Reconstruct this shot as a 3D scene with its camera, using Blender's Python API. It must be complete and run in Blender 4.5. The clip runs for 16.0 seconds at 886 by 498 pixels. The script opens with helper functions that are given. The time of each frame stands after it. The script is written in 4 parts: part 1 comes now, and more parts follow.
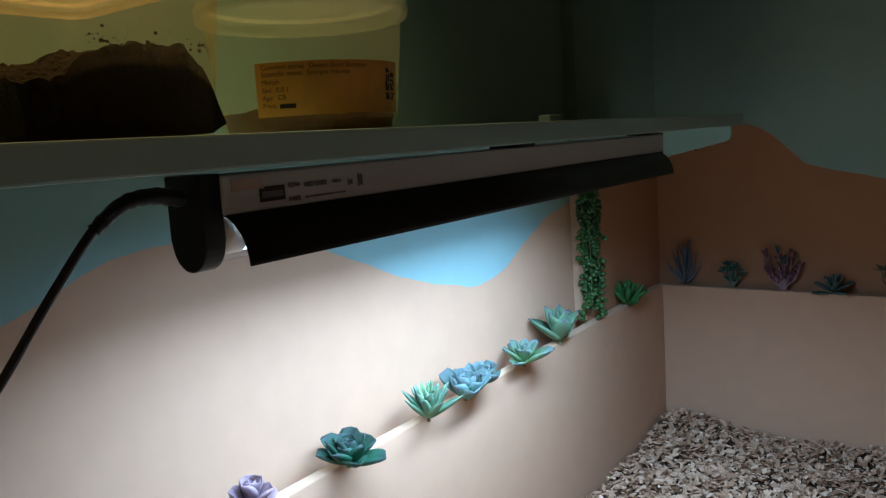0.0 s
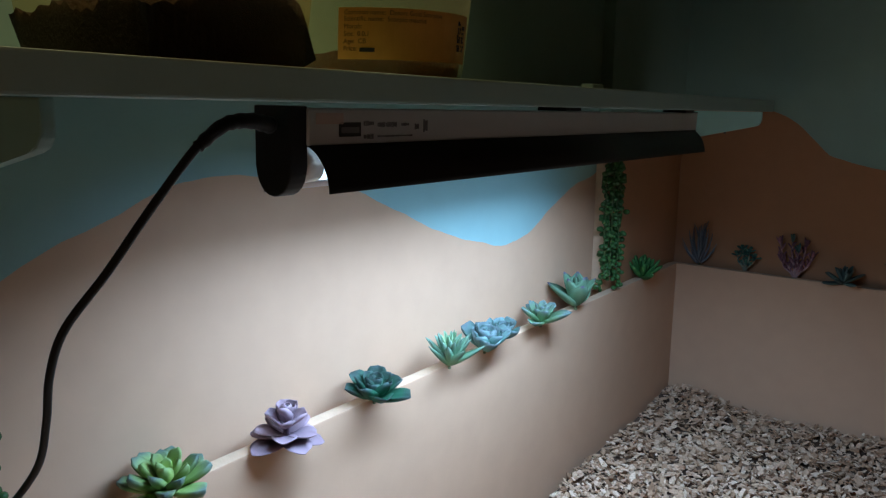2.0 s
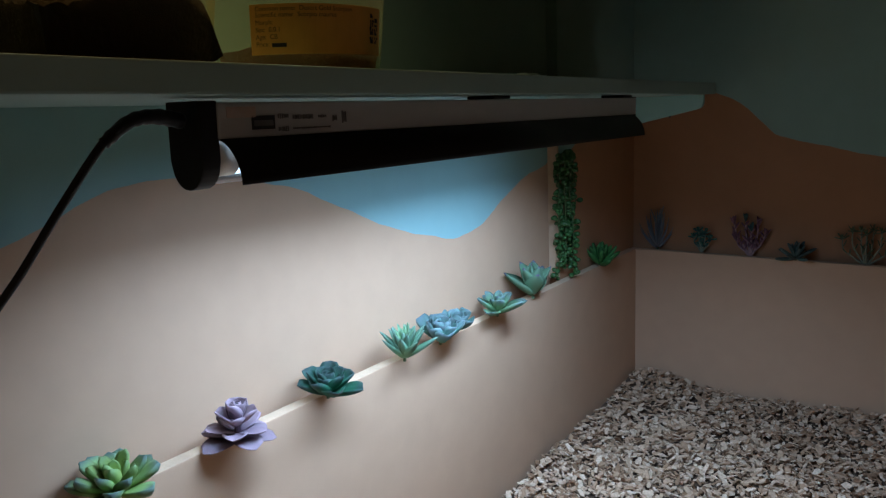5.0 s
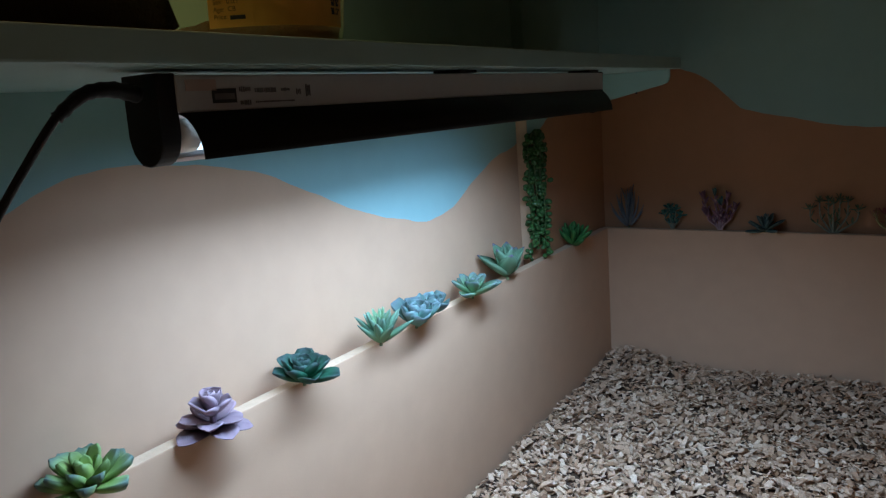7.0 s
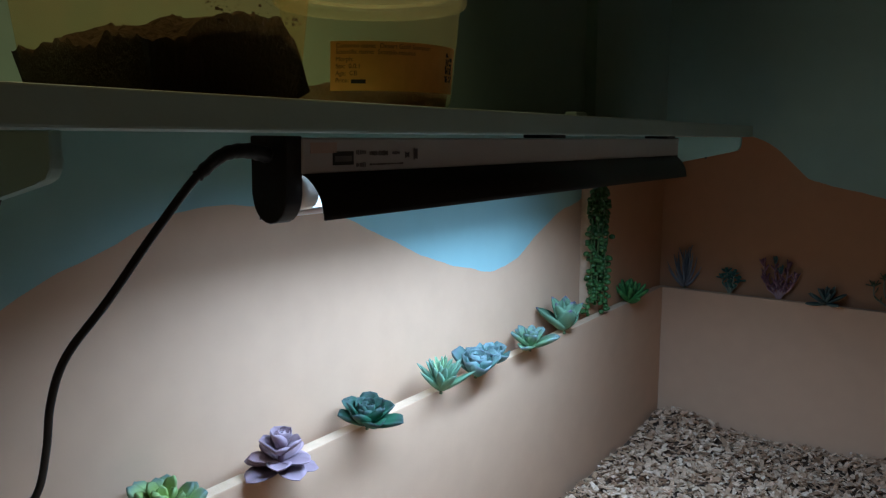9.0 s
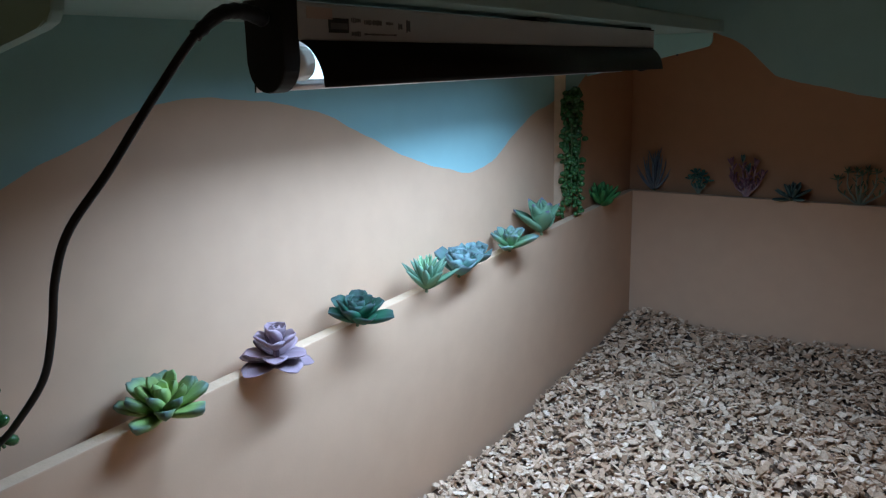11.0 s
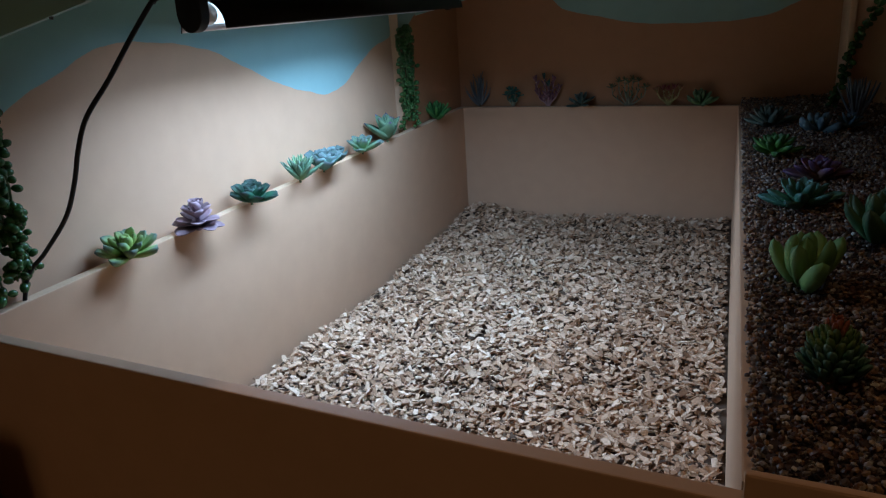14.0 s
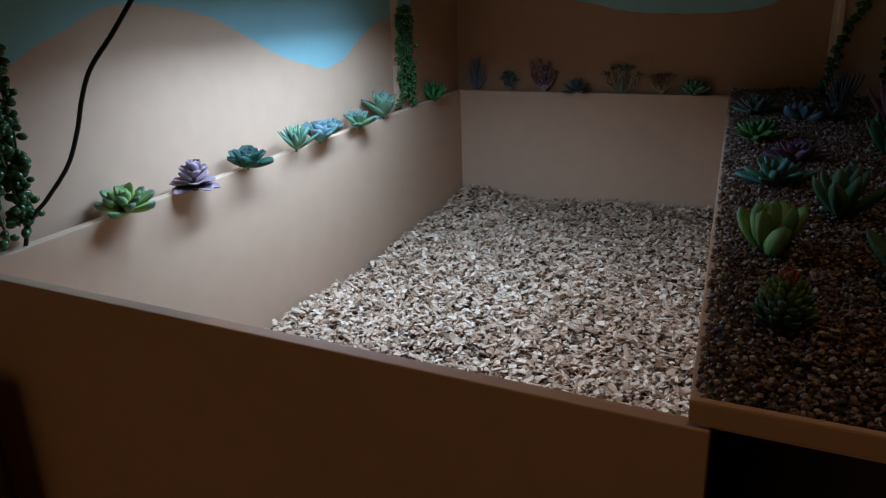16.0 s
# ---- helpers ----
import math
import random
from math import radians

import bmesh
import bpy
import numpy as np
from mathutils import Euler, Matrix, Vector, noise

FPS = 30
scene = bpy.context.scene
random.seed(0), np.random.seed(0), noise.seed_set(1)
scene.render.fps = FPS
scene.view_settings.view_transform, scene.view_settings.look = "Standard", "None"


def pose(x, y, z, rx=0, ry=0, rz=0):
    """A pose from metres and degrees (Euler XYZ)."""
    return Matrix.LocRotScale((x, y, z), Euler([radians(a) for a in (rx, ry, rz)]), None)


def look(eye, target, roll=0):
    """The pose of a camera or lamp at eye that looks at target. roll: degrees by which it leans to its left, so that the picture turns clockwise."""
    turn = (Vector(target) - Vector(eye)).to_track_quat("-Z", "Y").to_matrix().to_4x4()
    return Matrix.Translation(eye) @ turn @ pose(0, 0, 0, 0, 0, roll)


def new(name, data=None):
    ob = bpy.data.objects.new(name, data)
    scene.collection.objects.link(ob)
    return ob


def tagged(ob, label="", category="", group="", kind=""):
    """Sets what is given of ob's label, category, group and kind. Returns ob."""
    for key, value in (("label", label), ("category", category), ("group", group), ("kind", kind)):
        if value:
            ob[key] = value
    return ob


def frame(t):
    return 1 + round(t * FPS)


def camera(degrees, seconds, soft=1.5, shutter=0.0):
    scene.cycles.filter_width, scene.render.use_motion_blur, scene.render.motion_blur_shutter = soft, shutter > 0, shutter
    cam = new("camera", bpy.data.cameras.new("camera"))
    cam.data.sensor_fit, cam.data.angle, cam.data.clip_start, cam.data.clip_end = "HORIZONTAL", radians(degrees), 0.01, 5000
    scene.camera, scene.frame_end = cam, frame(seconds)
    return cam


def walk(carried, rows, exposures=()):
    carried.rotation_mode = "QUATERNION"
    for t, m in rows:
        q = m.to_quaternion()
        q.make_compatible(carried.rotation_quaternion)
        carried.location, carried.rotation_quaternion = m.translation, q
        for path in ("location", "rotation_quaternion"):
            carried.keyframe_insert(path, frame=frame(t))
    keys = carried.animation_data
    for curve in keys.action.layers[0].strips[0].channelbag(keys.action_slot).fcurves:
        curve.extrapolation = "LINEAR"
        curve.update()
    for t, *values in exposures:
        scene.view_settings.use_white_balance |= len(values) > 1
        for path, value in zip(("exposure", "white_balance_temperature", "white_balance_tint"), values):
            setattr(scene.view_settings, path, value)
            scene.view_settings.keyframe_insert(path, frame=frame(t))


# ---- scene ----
cam = camera(60.0, 16.0, soft=1.27)
PATH = [
    (0, (0.409, -1.172, 1.073), (-0.729, 0.442, 0.759), -4.3),
    (0.5, (0.405, -1.198, 1.078), (-0.748, 0.41, 0.789), -3.9),
    (1, (0.395, -1.188, 1.062), (-0.741, 0.426, 0.738), -3.4),
    (1.5, (0.389, -1.208, 1.066), (-0.74, 0.405, 0.713), -1.4),
    (2, (0.403, -1.213, 1.066), (-0.737, 0.383, 0.67), 0.5),
    (2.5, (0.411, -1.207, 1.051), (-0.701, 0.404, 0.642), -0.4),
    (3, (0.4, -1.212, 1.058), (-0.694, 0.412, 0.649), -0.8),
    (5.5, (0.443, -1.204, 1.054), (-0.653, 0.427, 0.68), -3.4),
    (6, (0.442, -1.204, 1.05), (-0.635, 0.437, 0.666), -4.5),
    (6.5, (0.437, -1.199, 1.046), (-0.62, 0.453, 0.657), -4.3),
    (7, (0.435, -1.201, 1.042), (-0.608, 0.458, 0.639), -4.4),
    (7.5, (0.428, -1.213, 1.059), (-0.609, 0.459, 0.7), -2.7),
    (8, (0.408, -1.216, 1.073), (-0.666, 0.446, 0.776), -0.3),
    (10.5, (0.4074, -1.2382, 1.0395), (-0.7514, 0.3382, 0.6285), -2.1),
    (11, (0.3889, -1.2403, 1.034), (-0.6209, 0.4103, 0.534), -1.7),
    (11.5, (0.3733, -1.2842, 1.0385), (-0.4053, 0.4622, 0.4605), -1.9),
    (12, (0.3736, -1.346, 1.029), (-0.1406, 0.485, 0.418), -0.2),
    (12.5, (0.4376, -1.394, 1.032), (-0.0706, 0.429, 0.394), -1.5),
    (13, (0.5262, -1.4333, 1.034), (-0.0852, 0.3663, 0.42), -7.2),
    (13.5, (0.536, -1.47, 1.032), (-0.186, 0.271, 0.362), -6.3),
    (14, (0.551, -1.497, 1.04), (-0.167, 0.254, 0.392), -3.9),
    (14.5, (0.546, -1.503, 1.037), (-0.185, 0.244, 0.395), -3.1),
    (15, (0.552, -1.521, 1.025), (-0.181, 0.222, 0.372), -1.6),
    (15.5, (0.564, -1.529, 1.023), (-0.176, 0.214, 0.38), -0.7),
    (16, (0.575, -1.528, 1.02), (-0.137, 0.22, 0.358), -1.9),
]
EXPOSURE = [(0.0, 0.42), (1.0, 0.36), (2.0, 0.10), (5.5, -0.10), (8.0, 0.0), (10.5, 0.0), (11.5, -0.10), (12.5, -0.32), (13.5, -0.05), (15.0, -0.08), (16.0, -0.08)]
walk(cam, [(t, look(eye, target, roll)) for t, eye, target, roll in PATH], EXPOSURE)

# ---- light of the room ----
world = bpy.data.worlds.new("room_world")
scene.world = world
world.use_nodes = True
world.node_tree.nodes["Background"].inputs[0].default_value = (0.55, 0.62, 0.7, 1)
world.node_tree.nodes["Background"].inputs[1].default_value = 0.02
TUBE_POWER = 2.6
DOWN_BEAM = 3.0
LEFT_BEAM = 0.21
RIGHT_BEAM = 0.20
FRONT_FILL_POWER = 1.6
CEILING_POWER = 0.31
SHELF_LAMP_POWER = 0.36
# added warm fill, low in front and unseen; no real window stands here
front_fill = bpy.data.lights.new("front_fill_light", "AREA")
front_fill.shape, front_fill.size, front_fill.size_y, front_fill.energy, front_fill.color = "RECTANGLE", 0.8, 0.5, FRONT_FILL_POWER, (1.0, 0.62, 0.32)
new("front_fill_light", front_fill).matrix_world = look((0.0, -3.16, 0.50), (0.2, 0, 0.9))

# light that leaves the reflector's mouth under the shelf
SHELF = pose(0.163, -0.142, 1.047, -1.06, 0, -0.45)
LAMP = SHELF @ pose(-0.037, 0, -0.003)
def tube_beam(lean, power, cone):
    """A beam out of the reflector, leaning to the side that its wing leaves open."""
    beam = bpy.data.lights.new("tube_beam", "AREA")
    beam.shape, beam.size, beam.size_y, beam.energy = "RECTANGLE", 0.012, 0.50, power
    beam.color, beam.spread = (0.512, 0.810, 1.290), radians(cone)
    new("tube_beam", beam).matrix_world = LAMP @ pose(math.copysign(0.006, -lean), -0.510, -0.0455, 0, lean, 0)


tube_beam(0, DOWN_BEAM, 150)
tube_beam(44, LEFT_BEAM, 105)
tube_beam(-42, RIGHT_BEAM, 98)
# warm ceiling lamp of the room
top_lamp = bpy.data.lights.new("ceiling_lamp", "AREA")
top_lamp.shape, top_lamp.size, top_lamp.energy, top_lamp.color = "DISK", 0.35, CEILING_POWER, (1.0, 0.62, 0.34)
top_lamp.spread = radians(66)
new("ceiling_lamp", top_lamp).matrix_world = pose(0.66, -1.30, 2.36)
# warm lamp of the storage above the shelf
upper = bpy.data.lights.new("shelf_lamp", "AREA")
upper.shape, upper.size, upper.size_y, upper.energy, upper.color, upper.spread = "RECTANGLE", 0.05, 0.25, SHELF_LAMP_POWER, (1.0, 0.71, 0.38), radians(80)
new("shelf_lamp", upper).matrix_world = pose(0.03, -0.90, 1.55)

rnd = random.Random(7)
RIM = 0.80


# ---- materials ----
def mat(name, col, rough=0.6, metal=0.0, vary=0.12, scale=30.0, bump=0.0, bscale=200.0, spec=0.5, col2=None, stretch=None):
    """Painted or raw surface with two scales of variation and fine relief."""
    m = bpy.data.materials.new(name)
    m.use_nodes = True
    nt = m.node_tree
    b = nt.nodes["Principled BSDF"]
    b.inputs["Roughness"].default_value, b.inputs["Metallic"].default_value = rough, metal
    b.inputs["Specular IOR Level"].default_value = spec
    tc = nt.nodes.new("ShaderNodeTexCoord")
    mp = nt.nodes.new("ShaderNodeMapping")
    mp.inputs["Scale"].default_value = stretch or (1, 1, 1)
    nt.links.new(tc.outputs["Object"], mp.inputs["Vector"])
    n1, n2 = nt.nodes.new("ShaderNodeTexNoise"), nt.nodes.new("ShaderNodeTexNoise")
    n1.inputs["Scale"].default_value, n1.inputs["Detail"].default_value = scale * 0.15, 3
    n2.inputs["Scale"].default_value, n2.inputs["Detail"].default_value = scale * 2.5, 4
    add = nt.nodes.new("ShaderNodeMath")
    add.operation = "MULTIPLY_ADD"
    add.inputs[1].default_value = 0.45
    for n in (n1, n2):
        nt.links.new(mp.outputs["Vector"], n.inputs["Vector"])
    nt.links.new(n2.outputs["Fac"], add.inputs[0])
    nt.links.new(n1.outputs["Fac"], add.inputs[2])
    ramp = nt.nodes.new("ShaderNodeValToRGB")
    lo = [max(0, c * (1 - vary)) for c in col]
    hi = [min(1, c * (1 + vary)) for c in (col2 or col)]
    ramp.color_ramp.elements[0].position, ramp.color_ramp.elements[1].position = 0.5, 0.95
    ramp.color_ramp.elements[0].color, ramp.color_ramp.elements[1].color = (*lo, 1), (*hi, 1)
    nt.links.new(add.outputs[0], ramp.inputs["Fac"])
    nt.links.new(ramp.outputs["Color"], b.inputs["Base Color"])
    if bump:
        n3, bp = nt.nodes.new("ShaderNodeTexNoise"), nt.nodes.new("ShaderNodeBump")
        n3.inputs["Scale"].default_value = bscale
        bp.inputs["Strength"].default_value, bp.inputs["Distance"].default_value = bump, 0.002
        nt.links.new(mp.outputs["Vector"], n3.inputs["Vector"])
        nt.links.new(n3.outputs["Fac"], bp.inputs["Height"])
        nt.links.new(bp.outputs["Normal"], b.inputs["Normal"])
    return m


def pieces_mat(name, stops, rough=0.8, per_island=True, grain=400.0):
    """Loose pieces: each takes its own tone out of the ramp, with grain on top."""
    m = bpy.data.materials.new(name)
    m.use_nodes = True
    nt = m.node_tree
    b = nt.nodes["Principled BSDF"]
    b.inputs["Roughness"].default_value = rough
    ramp = nt.nodes.new("ShaderNodeValToRGB")
    els = ramp.color_ramp.elements
    while len(els) < len(stops):
        els.new(0.5)
    for e, (p, c) in zip(els, stops):
        e.position, e.color = p, (*c, 1)
    if per_island:
        src = nt.nodes.new("ShaderNodeNewGeometry").outputs["Random Per Island"]
    else:
        src = nt.nodes.new("ShaderNodeObjectInfo").outputs["Random"]
    nt.links.new(src, ramp.inputs["Fac"])
    n = nt.nodes.new("ShaderNodeTexNoise")
    n.inputs["Scale"].default_value = grain
    tc = nt.nodes.new("ShaderNodeTexCoord")
    nt.links.new(tc.outputs["Object"], n.inputs["Vector"])
    mx = nt.nodes.new("ShaderNodeMix")
    mx.data_type, mx.blend_type = "RGBA", "MULTIPLY"
    mx.inputs["Factor"].default_value = 0.5
    nt.links.new(ramp.outputs["Color"], mx.inputs["A"])
    nt.links.new(n.outputs["Color"], mx.inputs["B"])
    gr = nt.nodes.new("ShaderNodeValToRGB")
    gr.color_ramp.elements[0].color, gr.color_ramp.elements[1].color = (0.45, 0.42, 0.4, 1), (1, 1, 1, 1)
    gr.color_ramp.elements[0].position, gr.color_ramp.elements[1].position = 0.3, 0.6
    nt.links.new(n.outputs["Fac"], gr.inputs["Fac"])
    nt.links.new(gr.outputs["Color"], mx.inputs["B"])
    nt.links.new(mx.outputs["Result"], b.inputs["Base Color"])
    return m


def leaf_mat(name, base, mid, tip, rough=0.5, at=(0.1, 0.6, 0.97)):
    """A soft plastic leaf, coloured from its base to its tip."""
    m = bpy.data.materials.new(name)
    m.use_nodes = True
    nt = m.node_tree
    b = nt.nodes["Principled BSDF"]
    b.inputs["Roughness"].default_value, b.inputs["Specular IOR Level"].default_value = rough, 0.3
    tc, sep = nt.nodes.new("ShaderNodeTexCoord"), nt.nodes.new("ShaderNodeSeparateXYZ")
    nt.links.new(tc.outputs["Object"], sep.inputs[0])
    n = nt.nodes.new("ShaderNodeTexNoise")
    n.inputs["Scale"].default_value, n.inputs["Detail"].default_value = 5, 4
    nt.links.new(tc.outputs["Object"], n.inputs["Vector"])
    ma = nt.nodes.new("ShaderNodeMath")
    ma.operation = "MULTIPLY_ADD"
    ma.inputs[1].default_value = 0.3
    sub = nt.nodes.new("ShaderNodeMath")
    sub.operation, sub.inputs[1].default_value = "SUBTRACT", 0.15
    nt.links.new(n.outputs["Fac"], ma.inputs[0])
    nt.links.new(sep.outputs["Y"], ma.inputs[2])
    nt.links.new(ma.outputs[0], sub.inputs[0])
    ramp = nt.nodes.new("ShaderNodeValToRGB")
    ramp.color_ramp.elements.new(0.5)
    for e, p, c in zip(ramp.color_ramp.elements, at, (base, mid, tip)):
        e.position, e.color = p, (*c, 1)
    nt.links.new(sub.outputs[0], ramp.inputs["Fac"])
    hs = nt.nodes.new("ShaderNodeHueSaturation")
    oi, mr = nt.nodes.new("ShaderNodeObjectInfo"), nt.nodes.new("ShaderNodeMapRange")
    mr.inputs["To Min"].default_value, mr.inputs["To Max"].default_value = 0.75, 1.2
    nt.links.new(oi.outputs["Random"], mr.inputs["Value"])
    nt.links.new(mr.outputs["Result"], hs.inputs["Value"])
    nt.links.new(ramp.outputs["Color"], hs.inputs["Color"])
    nt.links.new(hs.outputs["Color"], b.inputs["Base Color"])
    return m


def clear_mat(name, col, rough=0.15, trans=0.7, alpha_mix=0.5):
    """Thin translucent plastic: part clear, part milky."""
    m = bpy.data.materials.new(name)
    m.use_nodes = True
    nt = m.node_tree
    b = nt.nodes["Principled BSDF"]
    b.inputs["Base Color"].default_value, b.inputs["Roughness"].default_value = (*col, 1), rough
    tr, mix = nt.nodes.new("ShaderNodeBsdfTransparent"), nt.nodes.new("ShaderNodeMixShader")
    tr.inputs[0].default_value = (*[min(1, c * 1.15) for c in col], 1)
    nz, mr, tc = nt.nodes.new("ShaderNodeTexNoise"), nt.nodes.new("ShaderNodeMapRange"), nt.nodes.new("ShaderNodeTexCoord")
    nz.inputs["Scale"].default_value = 25
    nt.links.new(tc.outputs["Object"], nz.inputs["Vector"])
    mr.inputs["From Min"].default_value, mr.inputs["From Max"].default_value = 0.3, 0.7
    mr.inputs["To Min"].default_value, mr.inputs["To Max"].default_value = alpha_mix - 0.06, alpha_mix + 0.06
    nt.links.new(nz.outputs["Fac"], mr.inputs["Value"])
    nt.links.new(mr.outputs["Result"], mix.inputs["Fac"])
    tl, milky = nt.nodes.new("ShaderNodeBsdfTranslucent"), nt.nodes.new("ShaderNodeMixShader")
    tl.inputs[0].default_value = (*col, 1)
    milky.inputs[0].default_value = 0.5
    nt.links.new(b.outputs[0], milky.inputs[1])
    nt.links.new(tl.outputs[0], milky.inputs[2])
    nt.links.new(milky.outputs[0], mix.inputs[1])
    nt.links.new(tr.outputs[0], mix.inputs[2])
    nt.links.new(mix.outputs[0], nt.nodes["Material Output"].inputs["Surface"])
    return m


SAND = mat("sand_paint", (0.575, 0.358, 0.222), 0.62, vary=0.06, scale=14, bump=0.03, bscale=500, spec=0.35)
# darker copy of the sand paint: the back corner's shade is in its colour
SAND_SHADE = mat("shaded_sand_paint", (0.40, 0.205, 0.105), 0.62, vary=0.08, scale=14, bump=0.03, bscale=500, spec=0.35)
BLUE = mat("sky_paint", (0.27, 0.45, 0.425), 0.6, vary=0.06, scale=14, bump=0.03, bscale=500, spec=0.35)
EDGE = mat("bare_edge", (0.62, 0.42, 0.27), 0.7, vary=0.15, scale=40, bump=0.2, bscale=600)
SHELFP = mat("shelf_paint", (0.28, 0.42, 0.39), 0.5, vary=0.06, scale=16, bump=0.06, bscale=300)
ROOMW = mat("room_wall_paint", (0.42, 0.40, 0.36), 0.8, vary=0.08, scale=6)
FLOORM = mat("room_floor", (0.16, 0.12, 0.09), 0.6, vary=0.2, scale=12)
# for the box bottom, and as painted shade under the gravel bed
DARKW_SHADE = mat("dark_board_and_shade", (0.05, 0.042, 0.036), 0.8, vary=0.2, scale=10)
# underlay of the chips, its colour dark to give the gaps their shade
CHIP_GAP = mat("chip_gap_shade", (0.09, 0.052, 0.030), 0.95, vary=0.4, scale=200)
SOILB = mat("gravel_base", (0.05, 0.03, 0.02), 0.95, vary=0.5, scale=200)
BLACK = mat("black_plastic", (0.007, 0.007, 0.008), 0.5, vary=0.15, scale=60, bump=0.05, spec=0.25)
BLACKG = mat("black_reflector", (0.006, 0.006, 0.007), 0.45, vary=0.1, scale=60, spec=0.2)
HOUSING = mat("housing_white", (0.47, 0.455, 0.445), 0.42, vary=0.05, scale=30)
ALU = mat("reflector_alu", (0.85, 0.87, 0.9), 0.32, 1.0, vary=0.03, scale=40)
GREYP = mat("tube_cap", (0.62, 0.6, 0.56), 0.4, 0.6, vary=0.05, scale=40)
INK = mat("ink", (0.02, 0.02, 0.02), 0.6, vary=0.2)
PRINT = mat("brown_print", (0.10, 0.05, 0.018), 0.6, vary=0.3)
GREYINK = mat("grey_ink", (0.12, 0.11, 0.11), 0.6, vary=0.3)
PINKST = mat("sticker_pale", (0.5, 0.36, 0.3), 0.5, vary=0.1)
GOLD = mat("gold_label", (0.74, 0.41, 0.10), 0.40, 0.3, vary=0.12, scale=50, spec=0.5)
SOIL = mat("dark_soil", (0.009, 0.006, 0.0045), 0.95, vary=0.5, scale=120, bump=0.8, bscale=350)
BARK = mat("cup_substrate", (0.17, 0.07, 0.025), 0.9, vary=0.4, scale=150, bump=0.6, bscale=300)
TUBP = clear_mat("tub_plastic", (0.82, 0.75, 0.60), 0.25, alpha_mix=0.93)
TUBL = clear_mat("tub_lid_plastic", (0.86, 0.79, 0.62), 0.25, alpha_mix=0.78)
CUPP = clear_mat("cup_plastic", (0.78, 0.80, 0.68), 0.2, alpha_mix=0.86)
SCREW = mat("screw_dark", (0.05, 0.05, 0.05), 0.4, 0.8)
CHIPM = pieces_mat("wood_chip", [(0.0, (0.22, 0.11, 0.055)), (0.18, (0.45, 0.265, 0.15)), (0.6, (0.64, 0.42, 0.268)), (1.0, (0.82, 0.61, 0.43))], 0.85)
CHIPO = pieces_mat("wood_chip_single", [(0.0, (0.22, 0.11, 0.055)), (0.18, (0.45, 0.265, 0.15)), (0.6, (0.64, 0.42, 0.268)), (1.0, (0.82, 0.61, 0.43))], 0.85, False, 12)
PEBS = [(0.0, (0.045, 0.03, 0.025)), (0.2, (0.13, 0.055, 0.035)), (0.38, (0.10, 0.085, 0.075)), (0.55, (0.21, 0.10, 0.055)), (0.68, (0.30, 0.17, 0.07)), (0.8, (0.20, 0.17, 0.15)), (0.92, (0.38, 0.31, 0.24)), (1.0, (0.62, 0.58, 0.53))]
PEBM = pieces_mat("pebble", PEBS, 0.45, True, 250)
PEBO = pieces_mat("pebble_single", PEBS, 0.45, False, 8)

tube_mat = bpy.data.materials.new("tube_glow")
tube_mat.use_nodes = True
_b = tube_mat.node_tree.nodes["Principled BSDF"]
_b.inputs["Base Color"].default_value = (0.9, 0.92, 0.95, 1)
_b.inputs["Emission Color"].default_value = (0.52, 0.78, 1.0, 1)
_b.inputs["Emission Strength"].default_value = TUBE_POWER


# ---- building helpers ----
def mesh_of(name, bm, material, smooth=False):
    me = bpy.data.meshes.new(name)
    bmesh.ops.recalc_face_normals(bm, faces=bm.faces)
    bm.to_mesh(me)
    bm.free()
    for m in material if isinstance(material, (list, tuple)) else [material]:
        me.materials.append(m)
    if smooth:
        me.polygons.foreach_set("use_smooth", [True] * len(me.polygons))
        me.update()
    return me


def part(name, bm, material, parent, label="", smooth=False, m=None):
    ob = new(name, bm if isinstance(bm, bpy.types.Mesh) else mesh_of(name, bm, material, smooth))
    ob.parent = parent
    if m is not None:
        ob.matrix_basis = m
    if label:
        ob["label"] = label
    return ob


def root(name, m, label, category, group=""):
    ob = new(name)
    ob.matrix_basis = m
    ob.empty_display_size = 0.02
    return tagged(ob, label, category, group)


def prism(bm, pts, z0, z1, mi=0):
    """An upright prism over a plan outline."""
    lo = [bm.verts.new((x, y, z0)) for x, y in pts]
    hi = [bm.verts.new((x, y, z1)) for x, y in pts]
    n = len(pts)
    fs = [bm.faces.new(lo[::-1]), bm.faces.new(hi)]
    fs += [bm.faces.new((lo[i], lo[(i + 1) % n], hi[(i + 1) % n], hi[i])) for i in range(n)]
    for f in fs:
        f.material_index = mi
    return fs


def box(bm, x0, x1, y0, y1, z0, z1, mi=0):
    return prism(bm, [(x0, y0), (x1, y0), (x1, y1), (x0, y1)], z0, z1, mi)


def soften(bm, w, seg=2):
    bmesh.ops.bevel(bm, geom=list(bm.edges), offset=w, segments=seg, affect="EDGES", profile=0.6)


def extrude_y(bm, outline, y0, y1):
    """A profile in x and z drawn out along y, closed at both ends."""
    a = [bm.verts.new((x, y0, z)) for x, z in outline]
    b = [bm.verts.new((x, y1, z)) for x, z in outline]
    n = len(outline)
    bm.faces.new(a)
    bm.faces.new(b[::-1])
    for i in range(n):
        bm.faces.new((a[i], b[i], b[(i + 1) % n], a[(i + 1) % n]))


